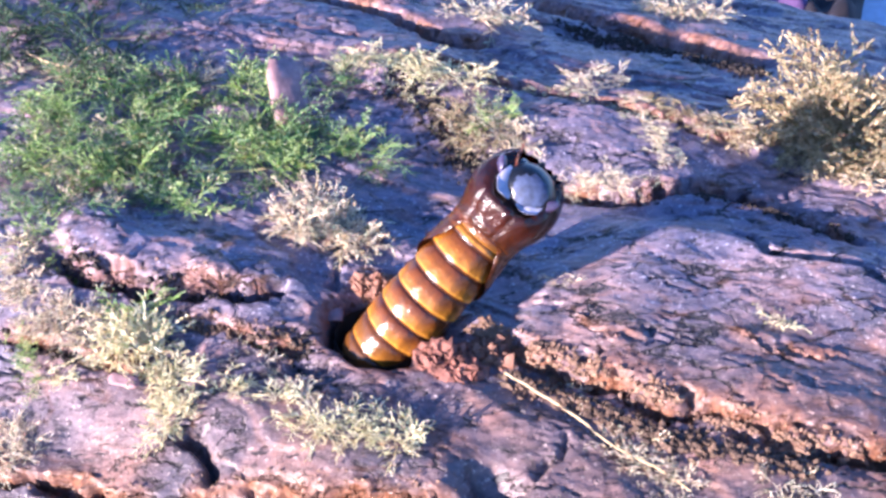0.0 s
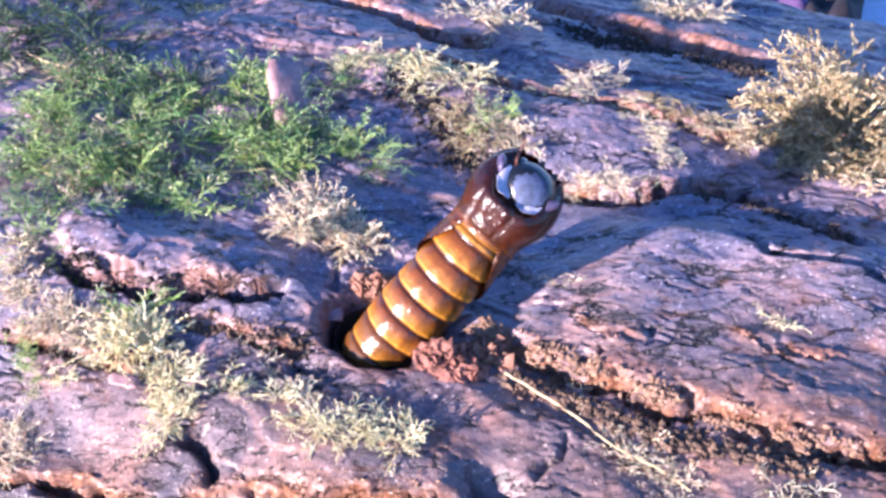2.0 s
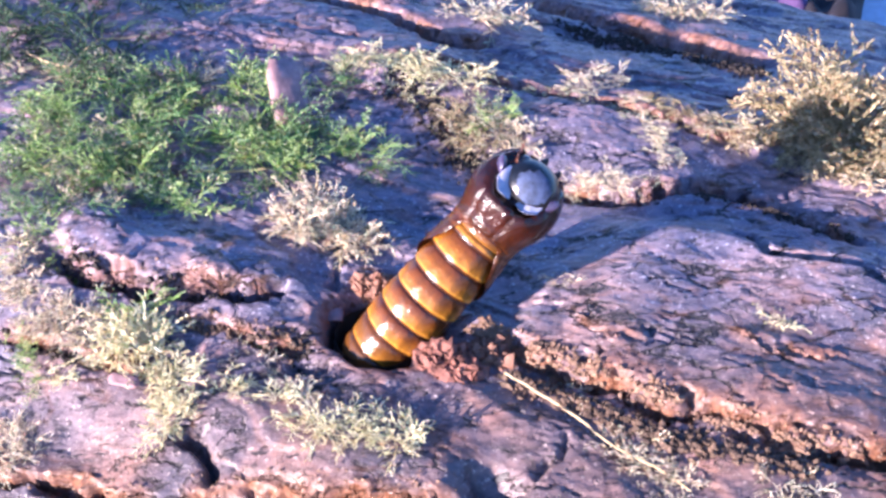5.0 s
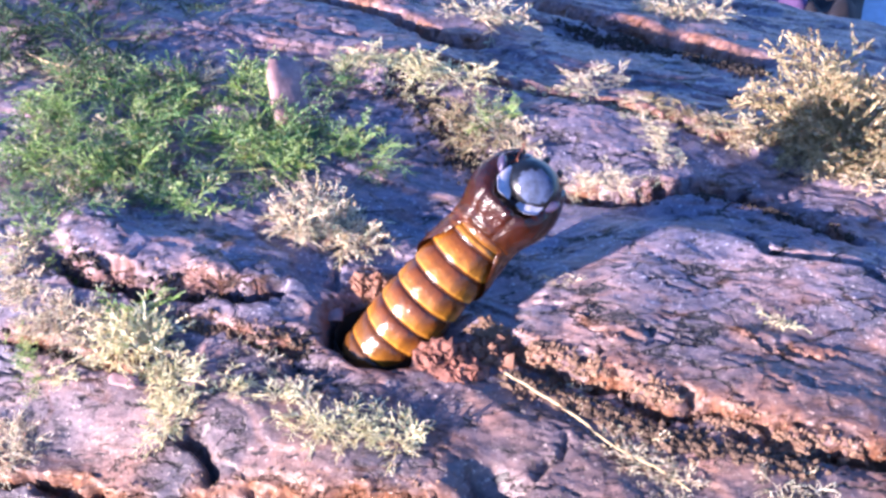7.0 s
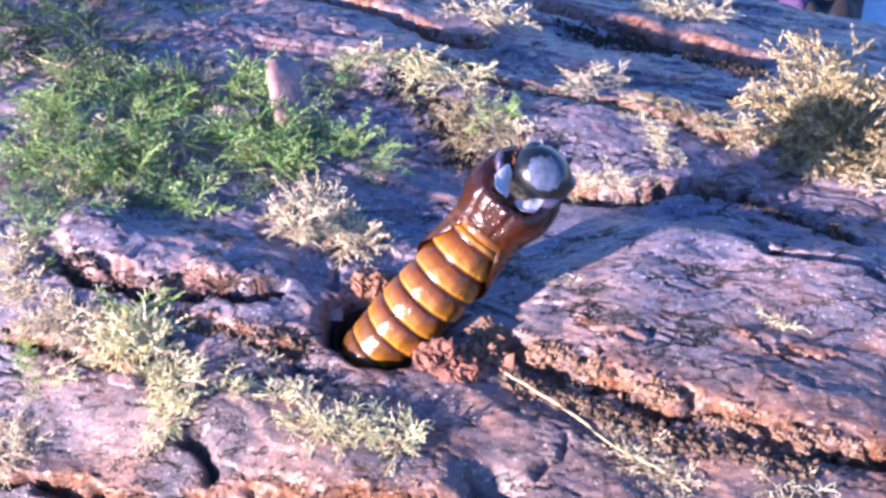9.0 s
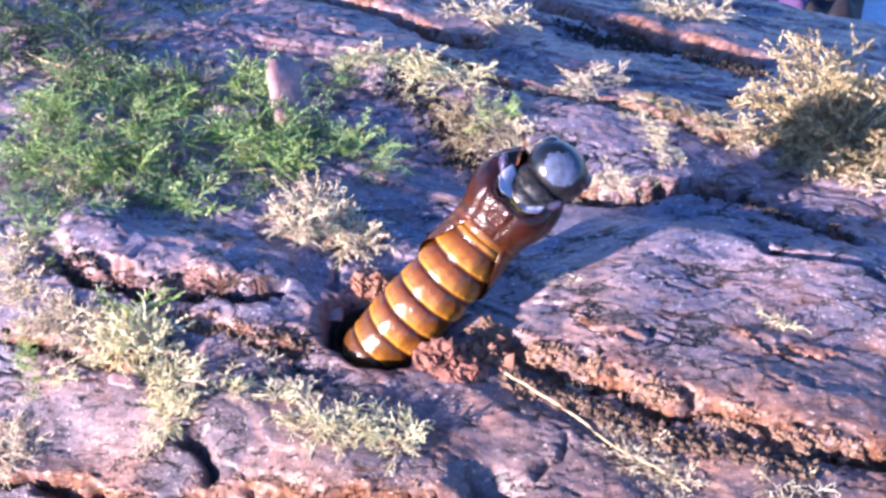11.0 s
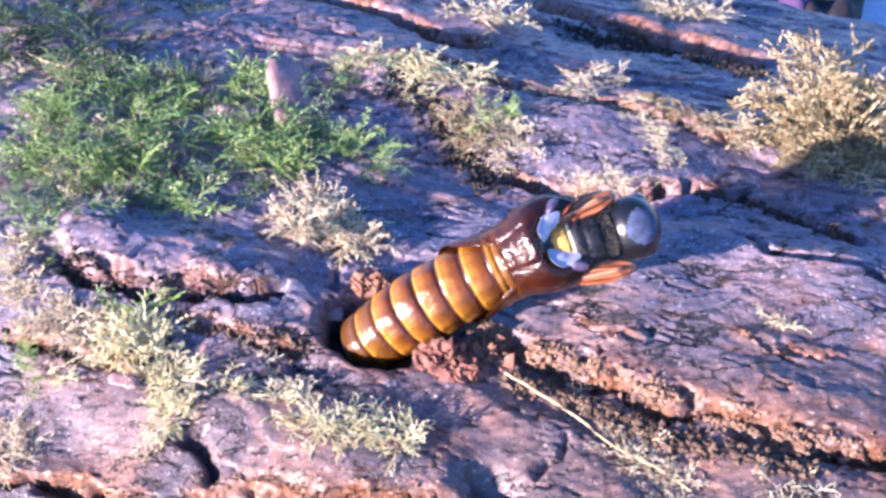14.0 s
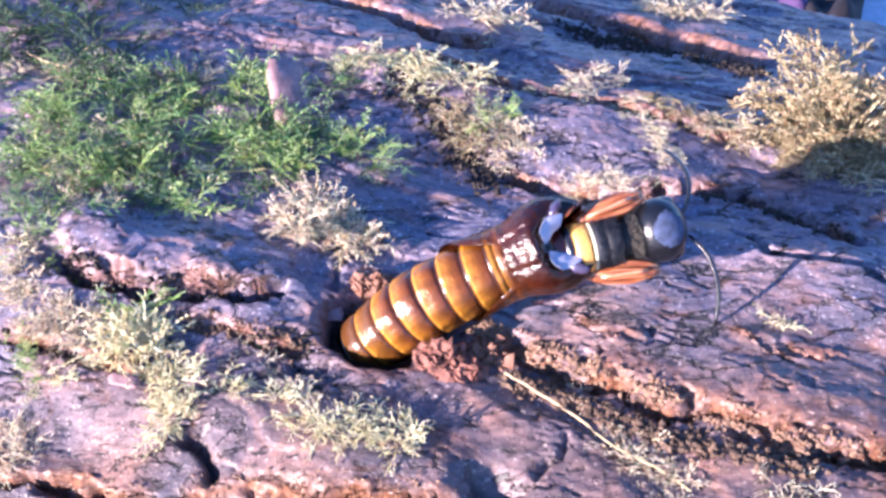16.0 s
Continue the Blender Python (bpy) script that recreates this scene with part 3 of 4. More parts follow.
def trail(points, count, size, shoots, material, label, width=0.45, lean=0.9):
    """Moss creeping along a crack."""
    rng = random.Random(int(points[0][0] * 37 + count))
    pts = [Vector(p) for p in points]
    root = log_pose(*pts[0])
    inv = root.inverted()
    vs, fs = [], []
    for k in range(count):
        s = (k + rng.random()) / count * (len(pts) - 1)
        i = min(int(s), len(pts) - 2)
        p = pts[i].lerp(pts[i + 1], s - i) + Vector((rng.gauss(0, width), rng.gauss(0, width)))
        sv, sf = rng.choice(shoots)
        q = size * rng.uniform(0.5, 1.2)
        m = inv @ log_pose(p.x, p.y, -0.1) @ pose(0, 0, 0, 0, 0, rng.uniform(0, 360)) @ pose(0, 0, 0, 0, math.degrees(lean) * rng.uniform(0.2, 1.2), 0)
        vs.append(sv * q @ np.array(m.to_3x3()).T * MM + np.array(m.translation))
        fs.append(sf)
    ob = thing("moss_trail", label, "moss", "moss tufts on the log", m=root)
    sprigs(ob, vs, fs, material, 10)
    return ob


GREEN_L = "green feathery moss tuft spreading over the bark"
DRY_L = "dry straw-coloured curled moss tuft on the bark"
YEL_L = "yellow-green half-dry moss tuft on the bark"
for u, v, ru, rv, n, s in ((-58.4, 15.8, 7, 6, 80, 1.25), (-49.2, 15.8, 6, 4, 44, 1.1), (-46.6, 3.6, 6, 5, 40, 1.0), (-40.1, 6.8, 6, 4, 40, 1.0),
                           (-36.4, 11.2, 5, 3, 30, 0.9), (-31.9, 13.5, 4, 3, 30, 0.9), (-40.6, -3.6, 5, 4, 40, 0.9), (-35.9, -0.4, 5, 4, 40, 0.9),
                           (-31.6, 2.7, 4, 3, 34, 0.9), (-34.0, -9.2, 4, 3, 30, 0.85), (-29.6, -3.6, 5, 3, 32, 0.8), (-24.4, -3.1, 4, 2, 22, 0.8),
                           (-34.9, -13.6, 3, 2.5, 24, 0.8), (-24.0, 7.5, 3.4, 2.6, 40, 0.95), (-18.8, 5.0, 2.6, 1.8, 24, 0.9), (-13.6, 8.7, 4, 1.4, 16, 0.8), (-19.7, 10.8, 3, 1.6, 24, 0.8),
                           (-22.5, 17.9, 5, 2, 24, 0.8), (-49.7, 26.5, 6, 4, 24, 1.0)):
    clump(u, v, ru, rv, int(n * 0.56), s, FEATHER, DEEP if v > 10 and u < -34 else GREEN, GREEN_L, lean=1.1)
for u, v, ru, rv, n, s in ((-4.0, 20.5, 1.6, 1.2, 14, 0.6), (-38.5, -3.0, 3.0, 2.0, 26, 0.8), (-31.0, -2.5, 3.0, 2.0, 26, 0.75), (-35.5, 6.5, 3.0, 2.0, 20, 0.8), (-27.5, 14.5, 2.4, 1.6, 18, 0.8), (-23.3, 6.4, 2.6, 1.6, 22, 0.85), (-18.5, 4.6, 2.2, 1.2, 20, 0.8), (-13.1, 10.0, 3.2, 1.2, 20, 0.75), (-22.8, -4.7, 3.0, 1.2, 16, 0.7), (-32.2, 3.5, 3.0, 2.0, 16, 0.8),
                           (-41.8, 1.2, 4.0, 2.0, 20, 0.85), (-31.2, -13.6, 2.6, 1.4, 14, 0.7), (-24.3, -24.5, 1.6, 0.4, 10, 0.4), (-19.1, -17.2, 1.2, 1.0, 12, 0.6), (-27.4, -23.0, 1.6, 0.4, 10, 0.4)):
    clump(u, v, ru, rv, n, s, FEATHER, LIME, "fresh yellow-green moss sprigs on the bark", lean=0.95)
for u, v, ru, rv, n, s in ((-11.2, -2.0, 2.4, 2.0, 56, 1.0), (-8.2, -1.4, 2.2, 1.8, 34, 0.85), (-13.4, 1.2, 2.0, 1.2, 26, 0.85), (-4.6, 18.8, 3.2, 2.6, 26, 0.8), (-0.6, 17.9, 1.2, 2.2, 16, 0.8),
                           (8.6, 15.3, 2.0, 0.8, 12, 0.6), (11.2, 15.5, 1.4, 0.6, 8, 0.5), (3.6, 63.0, 4.6, 2.0, 46, 1.0), (-29.7, -18.6, 2.0, 1.2, 20, 0.65), (-25.6, -20.9, 2.2, 0.9, 26, 0.6), (-32.6, -15.6, 2.0, 1.5, 16, 0.7), (-2.6, -19.2, 0.8, 0.5, 8, 0.6), (15.6, -10.2, 0.8, 0.5, 8, 0.45), (-14.9, 44.0, 4, 3, 24, 1.1),
                           (1.6, 33.8, 3, 3, 20, 0.8), (17.8, 28.0, 2.4, 1.4, 30, 0.6), (30.8, 27.8, 3, 3, 46, 0.9),
                           (-22.7, -30.0, 2.4, 1.6, 40, 0.6), (-23.6, -19.6, 2.2, 1.6, 40, 0.7), (-21.4, -21.0, 1.6, 1.2, 20, 0.6), (21.7, -13.8, 2.2, 1.2, 34, 0.55), (25.2, -15.0, 1.6, 0.8, 20, 0.45), (32.8, -13.2, 2.2, 1.4, 24, 0.5),
                           (11.2, -0.5, 1.2, 0.5, 10, 0.4), (-8.0, -17.4, 2.4, 1.2, 12, 0.45), (-46.6, 11.5, 4, 3, 20, 0.9), (-36.4, -4.7, 3, 2, 12, 0.75), (-34.3, 1.4, 3, 2, 12, 0.8), (-28.2, -3.0, 2.5, 1.5, 14, 0.6), (-35.0, 14.6, 3, 2, 14, 0.8),
                           (-50.4, 8.2, 4, 2, 14, 0.8), (-29.3, -8.9, 2.5, 1.2, 12, 0.6), (-31.1, -17.6, 1.8, 1.6, 18, 0.6), (24.7, -16.7, 1.6, 1.0, 10, 0.4), (19.4, -13.3, 1.0, 0.6, 8, 0.4)):
    clump(u, v, ru, rv, int(n * 1.55), s * 0.95, (STOUT + CURLED if v < 12 else WISPY + CURLED), DRY, DRY_L, lean=0.68)
for u, v, ru, rv, n, s in ((-17.7, -18.8, 1.7, 1.5, 46, 0.8), (-13.9, -21.3, 1.8, 1.3, 30, 0.62), (-10.7, -24.4, 1.1, 1.4, 26, 0.55), (-8.8, -20.4, 3.0, 0.8, 16, 0.45),
                           (-5.0, -20.1, 2.5, 0.8, 14, 0.4), (-0.9, -21.8, 1.6, 0.8, 14, 0.5), (2.2, -20.9, 2.2, 1.0, 24, 0.5), (5.4, -19.8, 1.9, 1.3, 28, 0.55),
                           (-13.8, 21.5, 3, 1.4, 12, 0.45), (27.5, 1.6, 0.9, 0.6, 9, 0.4), (-23.1, -24.2, 2.5, 0.8, 12, 0.45)):
    clump(u, v, ru, rv, int(n * 1.6), s * 1.2, STOUT, YELLOW, YEL_L, lean=0.75)
clump(-5.6, 18.2, 3.6, 2.6, 60, 0.78, WISPY + CURLED, STRAW, "brown and tan curled moss tuft on the bark", lean=0.8)
# the tall tuft that stands behind the pupa
for u, v, ru, rv, n, size, lean, tall, label in (
        (23.0, 28.2, 1.6, 1.0, 60, 0.40, 0.9, 1.0, "low bushy foot of a dry moss tuft"),
        (24.6, 29.0, 1.6, 1.2, 80, 0.62, 0.65, 1.0, "bushy dry moss tuft standing on the bark"),
        (27.8, 28.4, 2.4, 1.4, 100, 0.66, 0.75, 1.0, "broad bushy dry moss tuft on the bark"),
        (25.6, 31.0, 1.3, 1.0, 56, 1.15, 0.32, 1.2, "tall ragged crown of dry moss on the bark"),
        (27.2, 31.6, 1.0, 0.8, 40, 1.35, 0.24, 1.2, "tallest upright shoots of dry moss"),
        (30.2, 30.8, 2.2, 1.6, 70, 0.78, 0.7, 1.0, "greyish dry moss tuft beside the tall one")):
    clump(u, v, ru, rv, n, size, BUSHY, STRAW, label, lean=lean, spread=0.4, tall=tall)
clump(27.3, 41.5, 3.0, 2.0, 24, 0.9, FEATHER, YELLOW, "half-green moss sprigs behind the tall tuft", lean=0.7)
trail([(-23.2, 23.6), (-20.6, 24.6), (-16.5, 24.9), (-12.9, 24.9), (-7.0, 26.8)], 240, 0.80, CURLED, YELLOW, "pale creeping moss strand along a bark ridge", width=0.7)
trail([(-7.0, 26.8), (-1.5, 29.3), (4.5, 28.0), (10.1, 25.3), (13.3, 20.4)], 150, 0.42, CURLED, YELLOW, "pale moss strand creeping over bark")
trail([(8.0, 29.0), (12.0, 28.4), (15.5, 28.2), (19.5, 28.2)], 130, 0.62, CURLED, STRAW, "tan moss strand leading to the tall tuft", width=0.7)
trail([(3.0, 14.1), (6.6, 14.8), (10.8, 15.3), (14.9, 17.3)], 80, 0.48, CURLED, DRY, "dry creeping moss strand along a bark crack")
trail([(6.9, 28.9), (10.3, 25.5), (13.0, 22.1), (14.8, 19.8)], 70, 0.55, CURLED, DRY, "pale dry moss strand hanging over bark")


# ---- stems, flakes and crumbs ----
def tube(points, radii, sides=7):
    bm = bmesh.new()
    rings = []
    for k, p in enumerate(points):
        d = (points[min(k + 1, len(points) - 1)] - points[max(k - 1, 0)]).normalized()
        s = d.orthogonal().normalized()
        q = d.cross(s)
        rings.append([bm.verts.new(p + (s * math.cos(a * 2 * math.pi / sides) + q * math.sin(a * 2 * math.pi / sides)) * radii[k]) for a in range(sides)])
    for r0, r1 in zip(rings[:-1], rings[1:]):
        for a in range(sides):
            bm.faces.new((r0[a], r0[(a + 1) % sides], r1[(a + 1) % sides], r1[a]))
    bm.faces.new(rings[0][::-1]), bm.faces.new(rings[-1])
    return bm


def stem(points, r, label, rise=0.4):
    pts = [Vector(p) for p in points]
    world_pts = []
    rng = random.Random(int(pts[0].x * 10))
    for a, b in zip(pts[:-1], pts[1:]):
        for k in range(5):
            p = a.lerp(b, k / 5)
            world_pts.append(on_log(p.x, p.y + surface_lean(p.x, p.y), surface_height(p.x, p.y) + rise + rng.gauss(0, 0.25)))
    smooth_pts = [sum((world_pts[min(max(i + o, 0), len(world_pts) - 1)] for o in (-2, -1, 0, 1, 2)), Vector()) / 5 for i in range(len(world_pts))]
    bm = tube(smooth_pts, [r * MM * (1 - 0.5 * i / len(smooth_pts)) for i in range(len(smooth_pts))])
    me = bpy.data.meshes.new("dry_stem")
    bm.to_mesh(me)
    bm.free()
    me.materials.append(TWIG)
    me.polygons.foreach_set("use_smooth", [True] * len(me.polygons))
    tagged(new("dry_stem", me), label, "stem")


stem([(10.1, -11.2), (12.8, -11.8), (16.6, -13.1), (18.9, -14.3), (21.6, -14.5), (24.7, -15.5), (27.0, -16.5)], 0.12, "thin straw-coloured dry stem lying on bark", rise=0.75)


stem([(-45.4, 8.0), (-47.5, 11.8), (-48.2, 14.9), (-46.6, 17.3), (-44.1, 19.1)], 0.22, "pale curved dry stem among green moss", rise=1.6)
stem([(-54.9, 11.6), (-49.9, 10.1), (-45.0, 9.5), (-43.2, 11.8)], 0.18, "thin brown dry stem among green moss", rise=1.0)
stem([(-25.4, 0.1), (-22.8, 1.7), (-19.8, 3.8), (-19.0, 4.4)], 0.16, "thin straw stem lying under green moss", rise=0.3)
stem([(29.2, 28.1), (31.1, 25.8), (31.3, 21.7)], 0.14, "thin bent moss stalk beside the tall tuft", rise=0.5)


def bark_flake(u, v, lu, lv, thick, rx, ry, spin, lift=0.4):
    bm = bmesh.new()
    rng = random.Random(int(u * 31 + v * 7))
    n = 14
    rim = []
    for k in range(n):
        a = k * 2 * math.pi / n
        c, s = math.cos(a), math.sin(a)
        f = rng.uniform(0.85, 1.1) / max(abs(c), abs(s)) ** 0.95
        rim.append((c * lu * f * MM, s * lv * f * MM))
    top = [bm.verts.new((x, y, (thick + rng.gauss(0, 0.06)) * MM)) for x, y in rim]
    inner = [bm.verts.new((x * 0.6, y * 0.6, (thick * 1.25 + rng.gauss(0, 0.08)) * MM)) for x, y in rim]
    low = [bm.verts.new((x * 0.93, y * 0.93, 0)) for x, y in rim]
    for k in range(n):
        j = (k + 1) % n
        bm.faces.new((low[k], low[j], top[j], top[k]))
        bm.faces.new((top[k], top[j], inner[j], inner[k]))
    bm.faces.new(inner), bm.faces.new(low[::-1])
    me = bpy.data.meshes.new("bark_flake")
    bm.to_mesh(me)
    bm.free()
    me.materials.append(FLAKE)
    me.polygons.foreach_set("use_smooth", [True] * len(me.polygons))
    ob = tagged(new("bark_flake", me), "thin loose pinkish-brown flake of bark", "bark flake", "loose bark flakes")
    ob.matrix_basis = log_pose(u, v, lift, spin) @ pose(0, 0, 0, rx, ry, 0)


bark_flake(-22.4, 12.4, 3.4, 2.1, 0.5, 10, -48, 142, 2.2)
bark_flake(-16.2, -23.1, 1.3, 0.5, 0.3, 10, 0, 10)
bark_flake(17.3, 18.1, 1.2, 0.5, 0.4, 15, 0, 12)
bark_flake(-5.2, -9.8, 0.8, 0.6, 0.4, 20, 0, 30)


def crumbs(u, v, ru, rv, high, count, size, material, label):
    """A heap of irregular grains."""
    rng = random.Random(int(u * 13 + v * 5 + count))
    bm = bmesh.new()
    root = log_pose(u, v)
    inv = root.inverted()
    for _ in range(count):
        a, q = rng.uniform(0, 6.283), math.sqrt(rng.random())
        k = size * rng.choice((0.4, 0.5, 0.6, 0.8, 1.0, 1.6, 2.6)) * MM
        m = inv @ log_pose(u + ru * q * math.cos(a), v + rv * q * math.sin(a), high * (1 - q * q) * rng.random()) @ pose(
            0, 0, 0, rng.uniform(0, 360), rng.uniform(0, 360), 0) @ Matrix.Diagonal((k * rng.uniform(.8, 2.0), k, k * rng.uniform(.3, .8), 1))
        got = bmesh.ops.create_icosphere(bm, subdivisions=1, radius=1.0, matrix=m)
        for w in got["verts"]:
            w.co += Vector((rng.gauss(0, 1), rng.gauss(0, 1), rng.gauss(0, 1))) * k * 0.36
    me = bpy.data.meshes.new("frass_heap")
    bm.to_mesh(me)
    bm.free()
    me.materials.append(material)
    ob = tagged(new("frass_heap", me), label, "frass", kind="stuff")
    ob.matrix_basis = root


def debris(points, count, size, label, width=0.6, material=None, name="crevice_debris", lift=0.1):
    """Loose crumbs lying along a crevice; without a material they take its shade as colour."""
    rng = random.Random(int(points[0][0] * 19 + count))
    pts = [Vector(p) for p in points]
    root = log_pose(*pts[0])
    inv = root.inverted()
    base_v, base_f = [], []
    ico = bmesh.new()
    bmesh.ops.create_icosphere(ico, subdivisions=1, radius=1.0)
    ico_v = np.array([tuple(w.co) for w in ico.verts])
    ico_f = np.array([[w.index for w in f.verts] for f in ico.faces])
    ico.free()
    for k in range(count):
        s = (k + rng.random()) / count * (len(pts) - 1)
        i = min(int(s), len(pts) - 2)
        p = pts[i].lerp(pts[i + 1], s - i) + Vector((rng.gauss(0, 0.5), rng.gauss(0, width)))
        r = size * rng.choice((0.4, 0.6, 0.8, 1.1, 1.6)) * MM
        m = inv @ log_pose(p.x, p.y, lift * (rng.random() - 0.2)) @ pose(0, 0, 0, rng.uniform(0, 360), rng.uniform(0, 360), 0)
        grain = ico_v * np.array([r * rng.uniform(0.8, 1.7), r, r * rng.uniform(0.5, 1)]) + np.array([[rng.gauss(0, 0.22) * r for _ in range(3)] for _ in ico_v])
        base_v.append(grain @ np.array(m.to_3x3()).T + np.array(m.translation))
        base_f.append(ico_f + len(ico_v) * k)
    ob = tagged(new(name, mesh_from(name, np.concatenate(base_v), np.concatenate(base_f), material or SHADE_HUMUS, smooth=False)), label, "debris", kind="stuff")
    ob.matrix_basis = root


debris([(10.8, -10.9), (15.2, -11.1), (19.8, -11.8), (24.0, -11.8), (28.0, -11.4), (33.4, -11.0)], 900, 0.20, "brown crumbly humus filling a bark crevice", 0.6, EARTH)
# where no material is given, the crack's shade is in the crumbs' near-black
debris([(17.4, 17.0), (20.6, 17.7), (24.8, 17.1), (27.8, 16.7), (31.4, 15.4)], 800, 0.17, "crumbly humus darkened like shade, filling a narrow bark crack", 0.45)
debris([(-28.4, -14.1), (-23.8, -14.9), (-19.5, -14.5), (-16.5, -13.1), (-11.7, -12.1)], 800, 0.17, "crumbly humus darkened like shade under a lifted bark plate", 0.45)
debris([(-15.0, -15.9), (-11.7, -15.6), (-8.2, -15.4), (-5.0, -14.7)], 240, 0.16, "brown crumbly humus under a bark edge", 0.4, EARTH)
debris([(-7.7, 51.3), (-0.3, 49.9), (6.6, 49.5), (13.7, 47.2), (16.8, 46.9)], 900, 0.18, "crumbly humus darkened like shade under a far bark plate", 0.9)
debris([(-16.9, 23.3), (-11.8, 20.6), (-7.4, 16.7), (-3.0, 13.4), (0.9, 12.3)], 1100, 0.17, "crumbly humus darkened like shade under creeping moss", 1.3)
debris([(-28.4, -22.2), (-24.8, -21.9), (-21.2, -22.2)], 300, 0.17, "crumbly humus darkened like shade in a crack below dry moss", 0.35)
debris([(-8.1, -14.6), (-5.8, -15.1), (-5.0, -14.3)], 120, 0.17, "crumbs darkened like shade beside the hole", 0.8)

for line, count, size in (([(6.7, -7.4), (9.1, -7.4), (12.1, -7.8), (16.3, -8.0), (20.9, -8.7), (25.2, -8.7), (29.3, -8.6), (33.3, -8.4), (38.1, -7.2)], 2400, 0.13), ([(-28.9, -13.4), (-25.5, -14.0), (-22.0, -14.2), (-18.4, -13.7), (-16.6, -12.2), (-12.0, -11.7)], 260, 0.08),
                          ([(-15.3, -15.5), (-12.0, -15.1), (-8.4, -14.9), (-5.0, -14.2)], 160, 0.08), ([(-23.0, -32.1), (-18.5, -31.5), (-14.6, -31.1), (-10.6, -30.2)], 200, 0.08), ([(-7.4, -28.7), (-1.5, -26.4), (4.9, -24.4), (10.7, -22.6)], 160, 0.08)):
    debris(line, count, size, "crumbly brown broken bark along a plate's edge", 0.45, LIP, "bark_crumbs", 0.2)

crumbs(5.9, -11.5, 2.7, 1.7, 1.5, 620, 0.18, CRUMB, "heap of reddish chewed wood crumbs beside the hole")
crumbs(8.6, -9.2, 2.2, 1.2, 0.7, 420, 0.18, CRUMB_BROWN, "brown crumbly bark dust beside the frass heap")
crumbs(-3.0, -6.2, 2.2, 1.4, 1.4, 600, 0.17, CRUMB_BROWN, "brown crumbly bark dust at the rim of the hole")

# ---- the pupa and the moth ----
DORSAL = Vector((0, -math.cos(radians(PITCH)), math.sin(radians(PITCH))))   # the way their backs face
RINGS, GAP = 7, 1.97    # the abdominal rings and their spacing


def lathe(profile, sides=48, shape=None):
    """A hollow turned body from (z, r) pairs; shape(z, angle, r) may bend the radius. Closed where r is 0."""
    bm = bmesh.new()
    rows = []
    for z, r in profile:
        row = []
        for k in range(sides):
            a = k * 2 * math.pi / sides
            q = shape(z, a, r) if shape else (r, z)
            row.append(bm.verts.new((q[0] * math.cos(a) * MM, q[0] * math.sin(a) * MM, q[1] * MM)))
        rows.append(row)
    for r0, r1 in zip(rows[:-1], rows[1:]):
        for k in range(sides):
            j = (k + 1) % sides
            bm.faces.new((r0[k], r0[j], r1[j], r1[k]))
    bmesh.ops.remove_doubles(bm, verts=bm.verts, dist=1e-7)
    return bm


def ellipsoid(sx, sy, sz, grooves=0.0, count=5, seg=32):
    bm = bmesh.new()
    bmesh.ops.create_uvsphere(bm, u_segments=seg, v_segments=seg // 2, radius=1.0)
    for w in bm.verts:
        k = 1 + grooves * math.cos(count * math.atan2(w.co.y, w.co.x))
        w.co = Vector((w.co.x * sx * k, w.co.y * sy * k, w.co.z * sz)) * MM
    return bm


def split(z, a, r):
    """The thorax skin: cut open on the back in a V, drawn out into wing cases on the belly."""
    back = math.cos(a - math.pi / 2)                # 1 on the back, -1 on the belly
    k = min(1.0, max(0.0, (z - 1.5) / 5.4))
    cut = (2.9 * max(0.0, (back - 0.34) / 0.66) ** 0.9 + 0.10 * math.sin(7 * a) + 0.05 * math.sin(17 * a + 1)) * k * k
    case = min(1.0, max(0.0, (0.72 - back) / 1.72)) ** 0.6       # the wing cases reach down along the belly
    low = min(1.0, max(0.0, (1.3 - z) / 1.5))
    bare = 1.25 * low * min(1.0, max(0.0, (back - 0.45) / 0.4))     # on the back the skin starts higher and leaves the narrow rings bare
    seam = -0.05 * math.exp(-((a % (math.pi / 3.5)) / 0.12) ** 2)
    swell = 1 + 0.03 * math.cos(2 * a) + 0.04 * max(0, -back) * math.sin(min(1, max(0, z / 7)) * math.pi) + seam * min(1, max(0, z / 2))
    furrow = -0.045 * math.exp(-((a - math.pi / 2) / 0.30) ** 2) * math.exp(-((z - 3.0) / 1.3) ** 2)
    waist = 0.022 * math.sin(z * 4.6) * max(0, back) * math.exp(-(z / 2.4) ** 2)
    return r * (swell + waist + furrow) + 0.42 * low * min(1.0, case * 2.0), z - cut - 4.8 * case * low + bare


def skin_flap(sgn):
    """A pale fold that lies along the rim of the split."""
    bm = bmesh.new()
    rows = []
    for i in range(7):
        rho = i / 6
        row = []
        for k in range(28):
            phi = k * 2 * math.pi / 28
            a = math.pi / 2 + sgn * (0.50 + (0.36 + 0.05 * math.sin(3 * phi)) * rho * math.cos(phi))
            z = 6.85 + 0.85 * rho * math.sin(phi) + 0.18 * rho * math.cos(phi)
            r, z = split(z, a, float(np.interp(z, SHELL_Z, SHELL_R)))
            r += 0.36 - 0.36 * rho ** 4 + 0.03 * math.sin(4 * phi + sgn) * rho
            row.append(bm.verts.new((r * math.cos(a) * MM, r * math.sin(a) * MM, (z + 0.36) * MM)))
        rows.append(row)
    for r0, r1 in zip(rows[:-1], rows[1:]):
        for k in range(28):
            j = (k + 1) % 28
            bm.faces.new((r0[k], r1[k], r1[j], r0[j]) if sgn < 0 else (r0[k], r0[j], r1[j], r1[k]))
    bmesh.ops.remove_doubles(bm, verts=bm.verts, dist=1e-7)
    return bm


